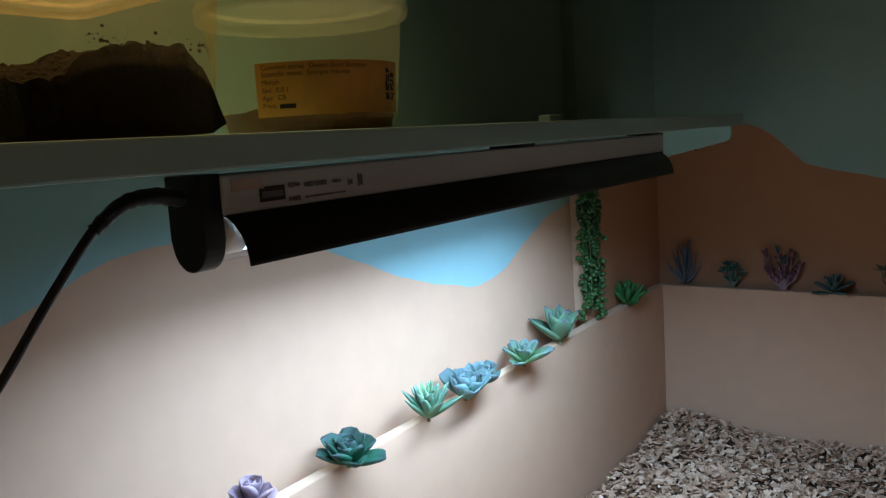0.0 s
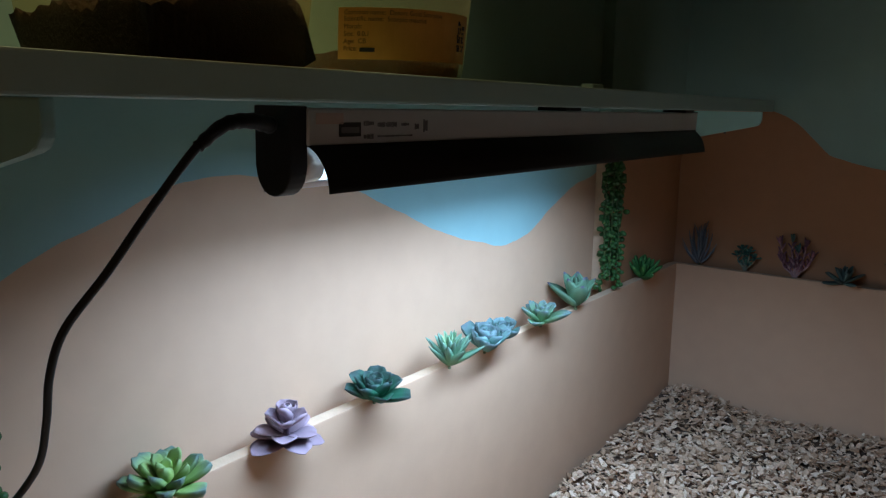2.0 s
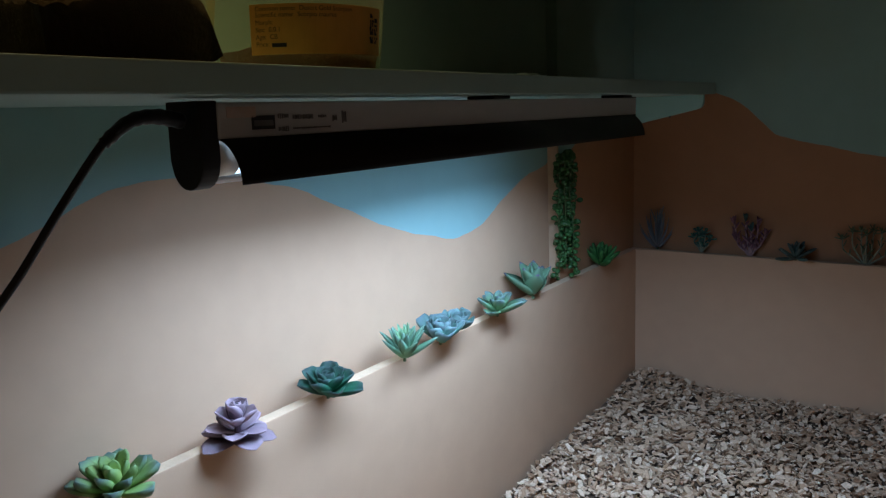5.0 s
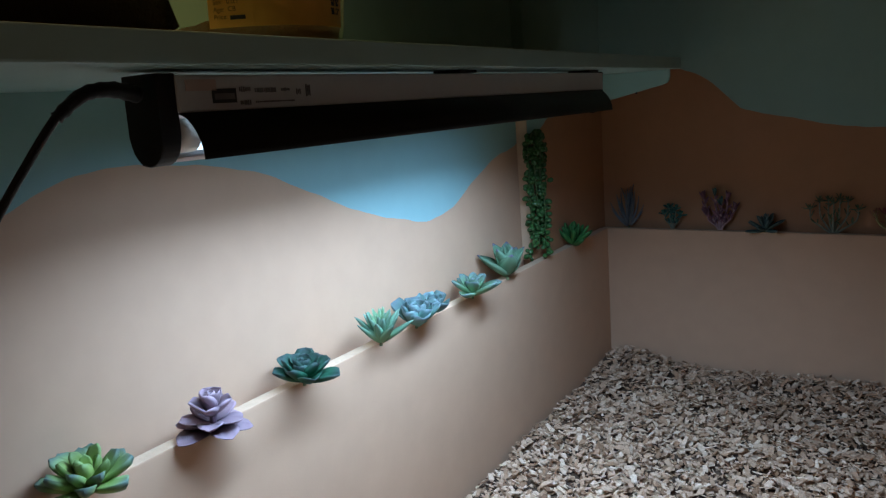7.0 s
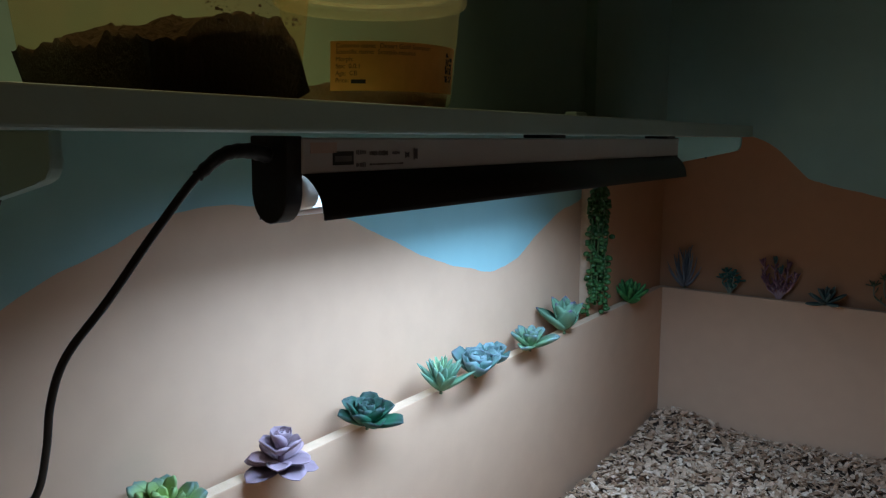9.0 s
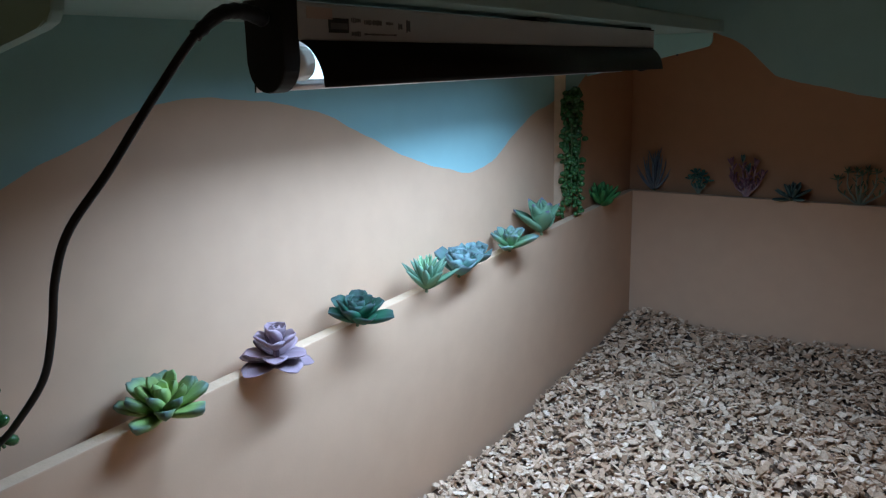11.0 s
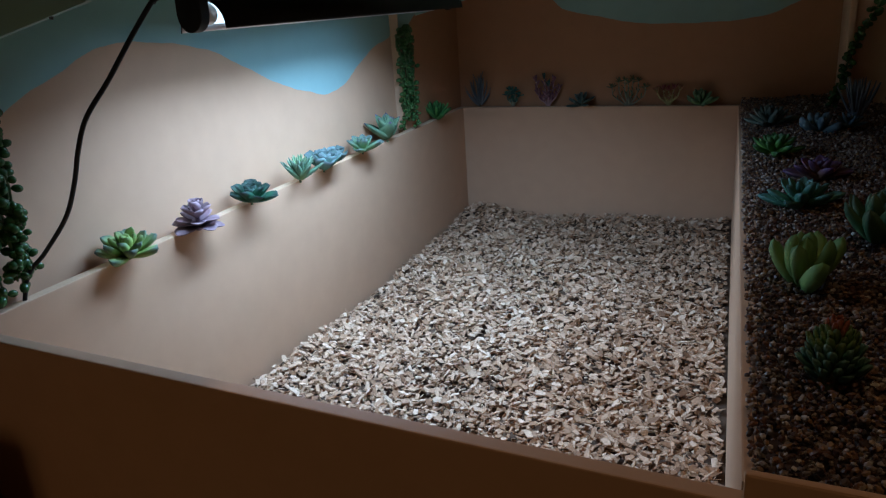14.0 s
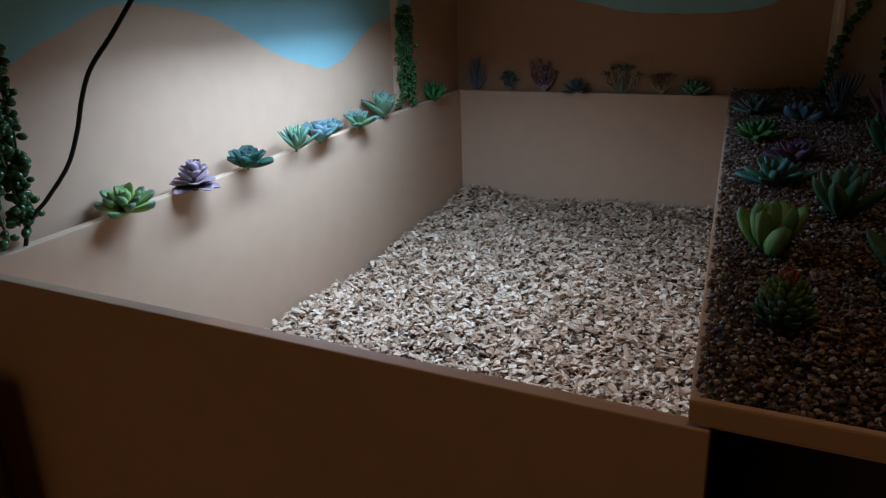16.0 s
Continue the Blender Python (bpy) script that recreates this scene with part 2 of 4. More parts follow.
def tube_along(bm, pts, radius, sides=8):
    """A round tube along a line of points, closed at both ends."""
    pts = [Vector(p) for p in pts]
    rings = []
    side = None
    for i, p in enumerate(pts):
        d = (pts[min(i + 1, len(pts) - 1)] - pts[max(i - 1, 0)]).normalized()
        side = (side - d * side.dot(d)).normalized() if side else d.orthogonal().normalized()
        up = d.cross(side)
        r = radius(i / (len(pts) - 1)) if callable(radius) else radius
        rings.append([bm.verts.new(p + r * (math.cos(a) * side + math.sin(a) * up)) for a in [2 * math.pi * k / sides for k in range(sides)]])
    for a, b in zip(rings, rings[1:]):
        for k in range(sides):
            bm.faces.new((a[k], a[(k + 1) % sides], b[(k + 1) % sides], b[k]))
    bm.faces.new(rings[0][::-1])
    bm.faces.new(rings[-1])


def spline(pts, n):
    """n points on a smooth curve through pts."""
    pts = [Vector(p) for p in pts]
    out = []
    for k in range(n):
        s = k / (n - 1) * (len(pts) - 1)
        i = min(int(s), len(pts) - 2)
        f = s - i
        p0, p1, p2, p3 = pts[max(i - 1, 0)], pts[i], pts[i + 1], pts[min(i + 2, len(pts) - 1)]
        out.append(0.5 * (2 * p1 + (p2 - p0) * f + (2 * p0 - 5 * p1 + 4 * p2 - p3) * f * f + (3 * p1 - p0 - 3 * p2 + p3) * f ** 3))
    return out


def smooth_at(pts, v):
    """A smooth curve through (v, height) pairs."""
    if v <= pts[0][0]:
        return pts[0][1]
    for i in range(len(pts) - 1):
        if v <= pts[i + 1][0]:
            f = (v - pts[i][0]) / (pts[i + 1][0] - pts[i][0])
            h0, h1, h2, h3 = pts[max(i - 1, 0)][1], pts[i][1], pts[i + 1][1], pts[min(i + 2, len(pts) - 1)][1]
            return 0.5 * (2 * h1 + (h2 - h0) * f + (2 * h0 - 5 * h1 + 4 * h2 - h3) * f * f + (3 * h1 - h0 - 3 * h2 + h3) * f ** 3)
    return pts[-1][1]


# ---- the room ----
def slab(name, x0, x1, y0, y1, z0, z1, m, label, category="wall"):
    bm = bmesh.new()
    box(bm, x0, x1, y0, y1, z0, z1)
    return tagged(new(name, mesh_of(name, bm, m)), label, category, kind="structure")


slab("floor", -0.6, 3.4, -3.3, 0.6, -0.05, 0, FLOORM, "dim brown floor of the room", "floor")
slab("ceiling", -0.6, 3.4, -3.3, 0.6, 2.4, 2.45, ROOMW, "plain pale ceiling of the dim room", "ceiling")
slab("wall_west", -0.6, -0.5, -3.3, 0.6, 0, 2.4, ROOMW, "plain dim wall of the room")
slab("wall_east", 3.3, 3.4, -3.3, 0.6, 0, 2.4, ROOMW, "plain dim wall of the room")
slab("wall_north", -0.5, 3.3, 0.5, 0.6, 0, 2.4, ROOMW, "plain dim wall of the room")
# unseen wall; its low opening is made up to go with the fill
bm = bmesh.new()
box(bm, -0.5, -0.42, -3.3, -3.2, 0, 2.4)
box(bm, 0.42, 3.3, -3.3, -3.2, 0, 2.4)
box(bm, -0.42, 0.42, -3.3, -3.2, 0, 0.23)
box(bm, -0.42, 0.42, -3.3, -3.2, 0.77, 2.4)
tagged(new("wall_south", mesh_of("wall_south", bm, ROOMW)), "plain dim wall with a low opening added behind the fill light", "wall", kind="structure")


# ---- the display box ----
def xl(y):
    return 0.004 + 0.033 * y


def xr(y):
    return 0.535 - 0.021 * y


def yf(x):
    return -1.119 - 0.088 * x


WALL_GAP, COLUMN_GAP, COLUMN_Y, BACK_Y = 0.030, 0.014, -0.243, 0.024
TOP = 1.75
LEFT_WAVE = [(-1.14, 0.86), (-1.06, 0.925), (-1.0, 0.962), (-0.94, 0.985), (-0.88, 1.005), (-0.80, 1.001), (-0.72, 0.985), (-0.65, 0.955), (-0.585, 0.927), (-0.52, 0.908), (-0.47, 0.897), (-0.415, 0.905), (-0.36, 0.931), (-0.30, 0.953), (-0.24, 0.966), (-0.12, 1.02), (0.03, 1.06)]
BACK_WAVE = [(-0.05, 1.06), (0.05, 1.058), (0.10, 1.054), (0.134, 1.042), (0.16, 1.028), (0.185, 1.006), (0.208, 0.983), (0.245, 0.973), (0.30, 0.961), (0.348, 0.951), (0.43, 0.947), (0.52, 0.948), (0.58, 0.957), (0.63, 0.978), (0.67, 0.995), (0.75, 1.04), (0.95, 1.06)]


def mural(name, line, wave, v0, v1, back, label, sand=SAND):
    """A painted board: sand below the wave, sky above. line(v) is the plan point of its face, back the way to its rear."""
    bm = bmesh.new()
    n = max(2, int(abs(v1 - v0) / 0.008))
    cols = []
    for i in range(n + 1):
        v = v0 + (v1 - v0) * i / n
        x, y = line(v)
        z = smooth_at(wave, v) + 0.0005 * math.sin(v * 95) + 0.0003 * math.sin(v * 231)
        cols.append([bm.verts.new((x, y, h)) for h in (0.55, z, TOP)] + [bm.verts.new((x + back[0], y + back[1], h)) for h in (0.55, TOP, z)])
    for a, b in zip(cols, cols[1:]):
        bm.faces.new((a[0], b[0], b[1], a[1])).material_index = 0
        bm.faces.new((a[1], b[1], b[2], a[2])).material_index = 1
        bm.faces.new((a[3], a[5], b[5], b[3])).material_index = 0
        bm.faces.new((a[5], a[4], b[4], b[5])).material_index = 1
        bm.faces.new((a[2], b[2], b[4], a[4])).material_index = 1
        bm.faces.new((a[0], a[3], b[3], b[0])).material_index = 0
    for a in (cols[0], cols[-1]):
        bm.faces.new((a[0], a[1], a[5], a[3])).material_index = 0
        bm.faces.new((a[1], a[2], a[4], a[5])).material_index = 1
    return tagged(new(name, mesh_of(name, bm, [sand, BLUE])), label, "painted wall", kind="structure")


mural("wall_left", lambda v: (xl(v) - WALL_GAP, v), LEFT_WAVE, -1.045, COLUMN_Y, (-0.018, 0), "board painted with sand-coloured dunes under a blue sky")
mural("wall_left_column", lambda v: (xl(v) - COLUMN_GAP, v), LEFT_WAVE, COLUMN_Y, BACK_Y, (-0.05, 0), "sand-painted corner column behind the rear planter, darkened for shade", SAND_SHADE)
cy0, cy1 = COLUMN_Y - 0.003, COLUMN_Y - 0.0005
bm = bmesh.new()
box(bm, xl(COLUMN_Y) - WALL_GAP + 0.0005, xl(COLUMN_Y) - COLUMN_GAP, cy0, cy1, RIM, 1.04)
tagged(new("trim_left_column", mesh_of("trim_left_column", bm, EDGE)), "pale edge strip of the corner column", "trim", kind="structure")
mural("wall_near_column", lambda v: (xl(v) - COLUMN_GAP - 0.004, v), LEFT_WAVE, -1.20, -1.045, (-0.05, 0), "sand-painted corner column behind trailing plant")
mural("wall_back", lambda v: (v, BACK_Y), BACK_WAVE, -0.05, 0.98, (0, 0.02), "board painted with orange dune, darkened for shade, and dusky blue sky", SAND_SHADE)
bm = bmesh.new()
box(bm, 0.702, 0.98, -0.09, BACK_Y - 0.002, 0.55, TOP)
tagged(new("wall_right_column", mesh_of("wall_right_column", bm, SAND)), "sand-painted corner column behind the gravel bed", "painted wall", kind="structure")
# added paler strip: the brightness of the column's lit edge is in its colour
bm = bmesh.new()
box(bm, 0.6915, 0.7015, -0.096, BACK_Y - 0.002, 0.55, TOP)
soften(bm, 0.0012, 1)
tagged(new("lit_edge_right_column", mesh_of("lit_edge_right_column", bm, EDGE)), "pale edge strip of the corner column", "trim", kind="structure")
slab("wall_right", 0.98, 1.0, -1.3, BACK_Y, 0.0, TOP, SAND, "plain sand-painted board closing the gravel bed")


def low_panel(name, a, b, off, z0, label, face=SAND, edge=EDGE):
    """A low board between plan points a and b, its thickness towards off, with a bare top edge."""
    bm = bmesh.new()
    pts = [a, b, (b[0] + off[0], b[1] + off[1]), (a[0] + off[0], a[1] + off[1])]
    prism(bm, pts, z0, RIM)
    soften(bm, 0.0012, 2)
    bm.normal_update()
    for f in bm.faces:
        f.material_index = 1 if f.normal.z > 0.5 else 0
    return tagged(new(name, mesh_of(name, bm, [face, edge])), label, "low panel", kind="structure")


BL, BR = (xl(0), 0.0), (xr(0), 0.0)
low_panel("panel_left", (xl(-1.112), -1.112), BL, (-0.013, 0), 0.45, "low sand-painted board with a bare wooden top edge")
low_panel("panel_back", (BL[0] - 0.01, 0.0), (BR[0] + 0.012, 0.0), (0, 0.010), 0.45, "low sand-painted board with planted top edge")
low_panel("panel_right", (xr(-1.150), -1.150), (xr(-0.003), -0.003), (0.006, 0), 0.45, "low sand-painted board edging the gravel bed")
low_panel("panel_front", (-0.035, yf(-0.035)), (0.571, yf(0.571)), (0.001, 0.011), 0.02, "tall sand-painted front board with rounded top edge", edge=SAND)
bm = bmesh.new()
box(bm, -0.05, 0.60, -1.16, 0.02, 0.40, 0.45)
tagged(new("box_bottom", mesh_of("box_bottom", bm, DARKW_SHADE)), "dark wooden bottom board of the display box", "board", kind="structure")
# side board of the next unit, seen past the front board's end
slab("side_board", -0.45, 0.012, -1.215, -1.165, 0.0, 0.70, SAND, "dim sand-coloured board beside the box", "board")

# the tray of the gravel bed, and the dark hollow below it
bm = bmesh.new()
prism(bm, [(xr(-1.15) + 0.0065, -1.158), (0.975, -1.187), (0.975, BACK_Y - 0.004), (xr(0) + 0.013, BACK_Y - 0.004), (xr(0) + 0.013, 0.012), (xr(0) + 0.0065, -0.002)], RIM - 0.004, RIM + 0.001)
tagged(new("bed_tray", mesh_of("bed_tray", bm, SAND)), "sand-painted board carrying the gravel bed", "shelf board", kind="structure")
bm = bmesh.new()
prism(bm, [(xr(-1.165) + 0.0005, -1.1665), (0.975, -1.1950), (0.975, -1.1900), (xr(-1.160) + 0.0005, -1.1615)], RIM + 0.0015, RIM + 0.0155)
soften(bm, 0.0015, 2)
tagged(new("bed_lip", mesh_of("bed_lip", bm, SAND)), "sand-painted front lip holding back the gravel", "board edge", kind="structure")
# unseen board; the hollow's shade is put into its near-black colour
slab("bed_hollow_shade", 0.585, 0.97, -0.75, -0.73, 0.0, 0.77, DARKW_SHADE, "added dark board standing in for shade under the bed", "board")


# ---- wood chips ----
def chip_height(x, y):
    h = 0.5745 + 0.006 * math.sin(9 * x + 2) * math.cos(7 * y) + 0.004 * math.sin(23 * x + 17 * y)
    h += 0.012 * math.exp(-((x - 0.0) ** 2 / 0.006 + y ** 2 / 0.02)) - 0.007 * math.exp(-((x - 0.15) ** 2 / 0.004 + y ** 2 / 0.008)) + 0.013 * math.exp(-y ** 2 / 0.010) * (0.3 + 0.7 * min(1, max(0, (x - 0.03) / 0.09)))
    return h + 0.004 * noise.noise((x * 14, y * 14, 0))


def grid_surface(name, x0, x1, y0, y1, step, fn, material, label, category):
    bm = bmesh.new()
    nx, ny = int((x1 - x0) / step), int((y1 - y0) / step)
    vs = [[bm.verts.new((x0 + (x1 - x0) * i / nx, y0 + (y1 - y0) * j / ny, fn(x0 + (x1 - x0) * i / nx, y0 + (y1 - y0) * j / ny))) for j in range(ny + 1)] for i in range(nx + 1)]
    for i in range(nx):
        for j in range(ny):
            bm.faces.new((vs[i][j], vs[i + 1][j], vs[i + 1][j + 1], vs[i][j + 1]))
    return tagged(new(name, mesh_of(name, bm, material)), label, category, kind="structure")


# sheet below the chips that paints the shade seen between them
chip_bed = grid_surface("chip_bed", -0.045, 0.57, -1.165, 0.005, 0.02, lambda x, y: chip_height(x, y) - 0.0065, CHIP_GAP, "brown sheet under the wood chips, darkened for shade in their gaps", "litter")


def scatter(count, seed, x0, x1, y0, y1, fn, templates, smin, smax, tilt, inside, deep=1.0):
    """Vertices and faces of many loose pieces, each turned and scaled at random."""
    r = np.random.RandomState(seed)
    V, Fc, at = [], [], 0
    for _ in range(count):
        x, y = r.uniform(x0, x1), r.uniform(y0, y1)
        if not inside(x, y):
            continue
        v, f = templates[r.randint(len(templates))]
        m = np.array(Euler((r.normal(0, tilt), r.normal(0, tilt), r.uniform(0, 6.283))).to_matrix())
        p = (v * (smin + (smax - smin) * r.rand(1, 1) ** 1.6)) @ m.T + (x, y, fn(x, y) + r.uniform(-0.006, 0.004) * deep)
        V.append(p)
        Fc += [[i + at for i in face] for face in f]
        at += len(v)
    return np.concatenate(V), Fc


def chip_template(seed):
    r = np.random.RandomState(seed)
    l, w, h = r.uniform(0.60, 1.20), r.uniform(0.30, 0.66), r.uniform(0.035, 0.08)
    base = np.array([(-l, -w * r.uniform(0.2, 1)), (l * r.uniform(0.1, 0.7), -w), (l * r.uniform(0.8, 1), -w * r.uniform(0.1, 0.8)), (l * r.uniform(0.5, 1), w * r.uniform(0.4, 1)), (-l * r.uniform(0.5, 1), w * r.uniform(0.6, 1))]) / 2
    bend = r.uniform(-0.30, 0.30)
    lo = [(x, y, -h / 2 + bend * x * x) for x, y in base]
    hi = [(x * 0.93, y * 0.9, h / 2 + bend * x * x) for x, y in base]
    return np.array(lo + hi), [(4, 3, 2, 1, 0), (5, 6, 7, 8, 9)] + [(i, (i + 1) % 5, 5 + (i + 1) % 5, 5 + i) for i in range(5)]


CHIPS = [chip_template(s) for s in range(40)]


def chip_in(x, y):
    return xl(y) + 0.006 < x < xr(y) - 0.006 and yf(x) + 0.02 < y < -0.008


v, f = scatter(34000, 3, -0.04, 0.56, -1.15, 0.0, chip_height, CHIPS, 0.0068, 0.0175, 0.42, chip_in, 1.25)
me = bpy.data.meshes.new("wood_chips")
me.from_pydata(v.tolist(), [], f)
me.materials.append(CHIPM)
tagged(new("wood_chips", me), "deep layer of loose pale wood chips", "wood chips", kind="stuff")


# ---- gravel ----
def pebble_template(seed, sub):
    r = np.random.RandomState(seed)
    bm = bmesh.new()
    bmesh.ops.create_icosphere(bm, subdivisions=sub, radius=0.5)
    s = np.array([r.uniform(0.8, 1.2), r.uniform(0.55, 0.95), r.uniform(0.38, 0.7)])
    v = np.array([vv.co[:] for vv in bm.verts])
    v = v * (1 + 0.16 * np.sin(v @ r.normal(0, 4, (3, 1)) + r.uniform(0, 6))) * s
    bm.verts.ensure_lookup_table()
    fs = [tuple(x.index for x in ff.verts) for ff in bm.faces]
    bm.free()
    return v, fs


def gravel_height(x, y):
    return RIM + 0.0085 + 0.004 * noise.noise((x * 12, y * 12, 3)) + 0.006 * min(1, max(0, (x - 0.58) / 0.1))


def gravel_in(x, y):
    return xr(y) + 0.0035 < x < 0.97 and -1.1605 - 0.066 * (x - 0.56) < y < BACK_Y - 0.01


gravel_bed = grid_surface("gravel_bed", 0.566, 0.972, -1.156, 0.015, 0.02, lambda x, y: max(RIM + 0.0012, gravel_height(x, y) - 0.0075), SOILB, "dark soil under the gravel", "soil")
PEB = [pebble_template(s, 1) for s in range(24)]
v, f = scatter(64000, 5, 0.54, 0.97, -1.20, 0.02, gravel_height, PEB, 0.0028, 0.0060, 0.5, gravel_in)
me = bpy.data.meshes.new("gravel")
me.from_pydata(v.tolist(), [], f)
me.materials.append(PEBM)
tagged(new("gravel", me), "coarse reddish-brown gravel filling the planting bed", "gravel", kind="stuff")

# ---- the shelf over the box ----
shelf = root("wall_shelf", SHELF, "pale blue-grey painted shelf on two tapered brackets", "shelf")
bm = bmesh.new()
box(bm, -0.232, 0.0, -1.35, 0.0, 0.0, 0.0145)
soften(bm, 0.0012, 2)
part("board", bm, SHELFP, shelf)


def bracket(y, front):
    bm = bmesh.new()
    out = [(-0.215, -0.0005), (-0.215, -0.058), (-0.20, -0.060), (front - 0.010, -0.0194), (front - 0.004, -0.0176), (front - 0.001, -0.0140), (front, -0.0100), (front, -0.0005)]
    extrude_y(bm, out, y - 0.006, y - 0.0005)
    soften(bm, 0.0011, 2)
    b = part("bracket", bm, BLUE, shelf, "sky-blue painted tapered bracket")
    bm = bmesh.new()
    bmesh.ops.create_cone(bm, cap_ends=True, segments=12, radius1=0.0016, radius2=0.0013, depth=0.003)
    part("screw", bm, SCREW, b, "small dark screw head", m=pose(front - 0.045, y - 0.0035, -0.0276, 168, 0, 0))


bracket(-0.024, -0.007)
bracket(-0.934, -0.010)

# ---- the lamp under the shelf ----
lamp = root("tube_light", LAMP, "slim tube light with black reflector, switched on under shelf", "light fixture")
bm = bmesh.new()
box(bm, -0.014, 0.014, -0.806, -0.232, -0.0180, 0.0)
soften(bm, 0.0012, 2)
part("housing", bm, HOUSING, lamp, "pale grey metal housing", True)


def cove(side, y0, y1, start, reach, drop):
    """One wing of the reflector: a thin bent sheet, black outside and bright inside."""
    bm = bmesh.new()
    n, ring = 12, []
    for i in range(n + 1):
        t = radians(88 * i / n)
        x, z = start + reach * math.sin(t), -0.0175 - drop * (1 - math.cos(t))
        nx, nz = math.sin(t) * 0.0011, math.cos(t) * 0.0011
        ring.append([bm.verts.new((side * (x + o * nx), y, z + o * nz)) for o in (0, 1) for y in (y0, y1)])
    for a, b in zip(ring, ring[1:]):
        bm.faces.new((a[0], a[1], b[1], b[0])).material_index = 1
        bm.faces.new((a[2], b[2], b[3], a[3])).material_index = 0
        bm.faces.new((a[0], b[0], b[2], a[2])).material_index = 0
        bm.faces.new((a[1], a[3], b[3], b[1])).material_index = 0
    e = ring[-1]
    bm.faces.new((e[0], e[1], e[3], e[2])).material_index = 1
    return bm


part("reflector", cove(1, -0.8045, -0.240, 0.0060, 0.0200, 0.0238), [BLACKG, ALU], lamp, "black curved reflector wing, bright inside", True)
part("reflector", cove(-1, -0.8055, -0.240, 0.0060, 0.0125, 0.0264), [BLACKG, ALU], lamp, "black curved reflector wing, bright inside", True)
bm = bmesh.new()
tube_along(bm, [(0, -0.80 + 0.550 * i / 6, -0.0288) for i in range(7)], 0.008, 16)
part("tube", bm, tube_mat, lamp, "glowing white fluorescent tube", True)
for y0, y1 in ((-0.805, -0.790), (-0.262, -0.245)):
    bm = bmesh.new()
    tube_along(bm, [(0, y0, -0.0288), (0, y1, -0.0288)], 0.0086, 16)
    part("tube_cap", bm, GREYP, lamp, "pale grey tube end cap", True)
for y0, y1 in ((-0.8165, -0.8052), (-0.2315, -0.2280)):
    bm = bmesh.new()
    w = 0.0128
    out = [(-w, 0.001), (w, 0.001), (w * 0.95, -0.028)] + [(w * 0.95 * math.cos(a), -0.029 - 0.0140 * math.sin(a)) for a in [math.pi * k / 12 for k in range(1, 12)]] + [(-w * 0.95, -0.028)]
    extrude_y(bm, out, y0, y1)
    soften(bm, 0.0010, 2)
    part("end_cap", bm, BLACK, lamp, "black plastic end cap")
for y0, y1 in ((-0.540, -0.514), (-0.272, -0.246)):
    bm = bmesh.new()
    box(bm, -0.010, 0.0146, y0, y1, 0.0003, 0.0029)
    soften(bm, 0.0005, 1)
    part("mounting_clip", bm, BLACK, lamp, "small black mounting clip")


# printing on the housing's side
def flat(nm, y0, y1, zc, h, m, lift=0.0004, label=""):
    bm = bmesh.new()
    box(bm, 0.0140, 0.0140 + lift, y0, y1, zc - h / 2, zc + h / 2)
    return part(nm, bm, m, lamp, label)


flat("sticker", -0.801, -0.782, -0.005, 0.0055, PINKST, label="pale pink sticker")
flat("plate", -0.7850, -0.7690, -0.0105, 0.0072, INK, label="black printed plate")
flat("plate_mark", -0.7836, -0.7704, -0.0108, 0.0030, GREYINK, 0.0006, "pale bar on the dark plate")
for v0, v1, z, h in [(-0.722, -0.705, -0.0065, 0.0045), (-0.722, -0.706, -0.0133, 0.0038), (-0.700, -0.668, -0.0072, 0.0045), (-0.700, -0.640, -0.0133, 0.0016), (-0.660, -0.646, -0.0072, 0.0028), (-0.636, -0.628, -0.0085, 0.0058), (-0.620, -0.611, -0.0080, 0.0100)]:
    y0, y1 = -0.807 + (v0 + 0.803) * 0.50, -0.807 + (v1 + 0.803) * 0.50
    bm = bmesh.new()
    n = max(3, int((y1 - y0) / 0.0013))
    for i in range(n):
        a = y0 + (y1 - y0) * i / n
        q = rnd.uniform(0.2, 0.36)
        box(bm, 0.0140, 0.0144, a, a + (y1 - y0) / n * rnd.uniform(0.4, 0.8), z - 0.001 - h * q, z - 0.001 + h * q)
    part("printing", bm, GREYINK, lamp, "dark printed marks")
# cable
inv = LAMP.inverted()
way = [inv @ Vector(p) for p in ((0.126, -0.966, 1.052), (0.129, -0.985, 1.0535), (0.128, -1.003, 1.047), (0.112, -1.018, 1.020), (0.094, -1.033, 0.988), (0.077, -1.045, 0.962), (0.064, -1.047, 0.938), (0.046, -1.042, 0.908), (0.022, -1.037, 0.876), (-0.008, -1.040, 0.844), (-0.030, -1.046, 0.820), (-0.045, -1.050, 0.77))]
bm = bmesh.new()
tube_along(bm, spline(way, 70), 0.0020, 10)
part("power_cable", bm, BLACK, lamp, "black round power cable", True)
bm = bmesh.new()
tube_along(bm, spline([inv @ Vector(p) for p in ((0.125, -0.964, 1.051), (0.129, -0.980, 1.0535), (0.129, -0.994, 1.052), (0.126, -1.006, 1.043))], 18), lambda q: 0.0041 - 0.0014 * q + 0.0003 * math.sin(q * 45), 10)
part("strain_relief", bm, BLACK, lamp, "ribbed black cable sleeve", True)


# ---- tubs on the shelf ----
def loft(bm, rings, close_top=False):
    """Rings of points joined into a skin, closed at the bottom."""
    vs = [[bm.verts.new(p) for p in r] for r in rings]
    for a, b in zip(vs, vs[1:]):
        for k in range(len(a)):
            bm.faces.new((a[k], a[(k + 1) % len(a)], b[(k + 1) % len(b)], b[k]))
    bm.faces.new(vs[0][::-1])
    if close_top:
        bm.faces.new(vs[-1])


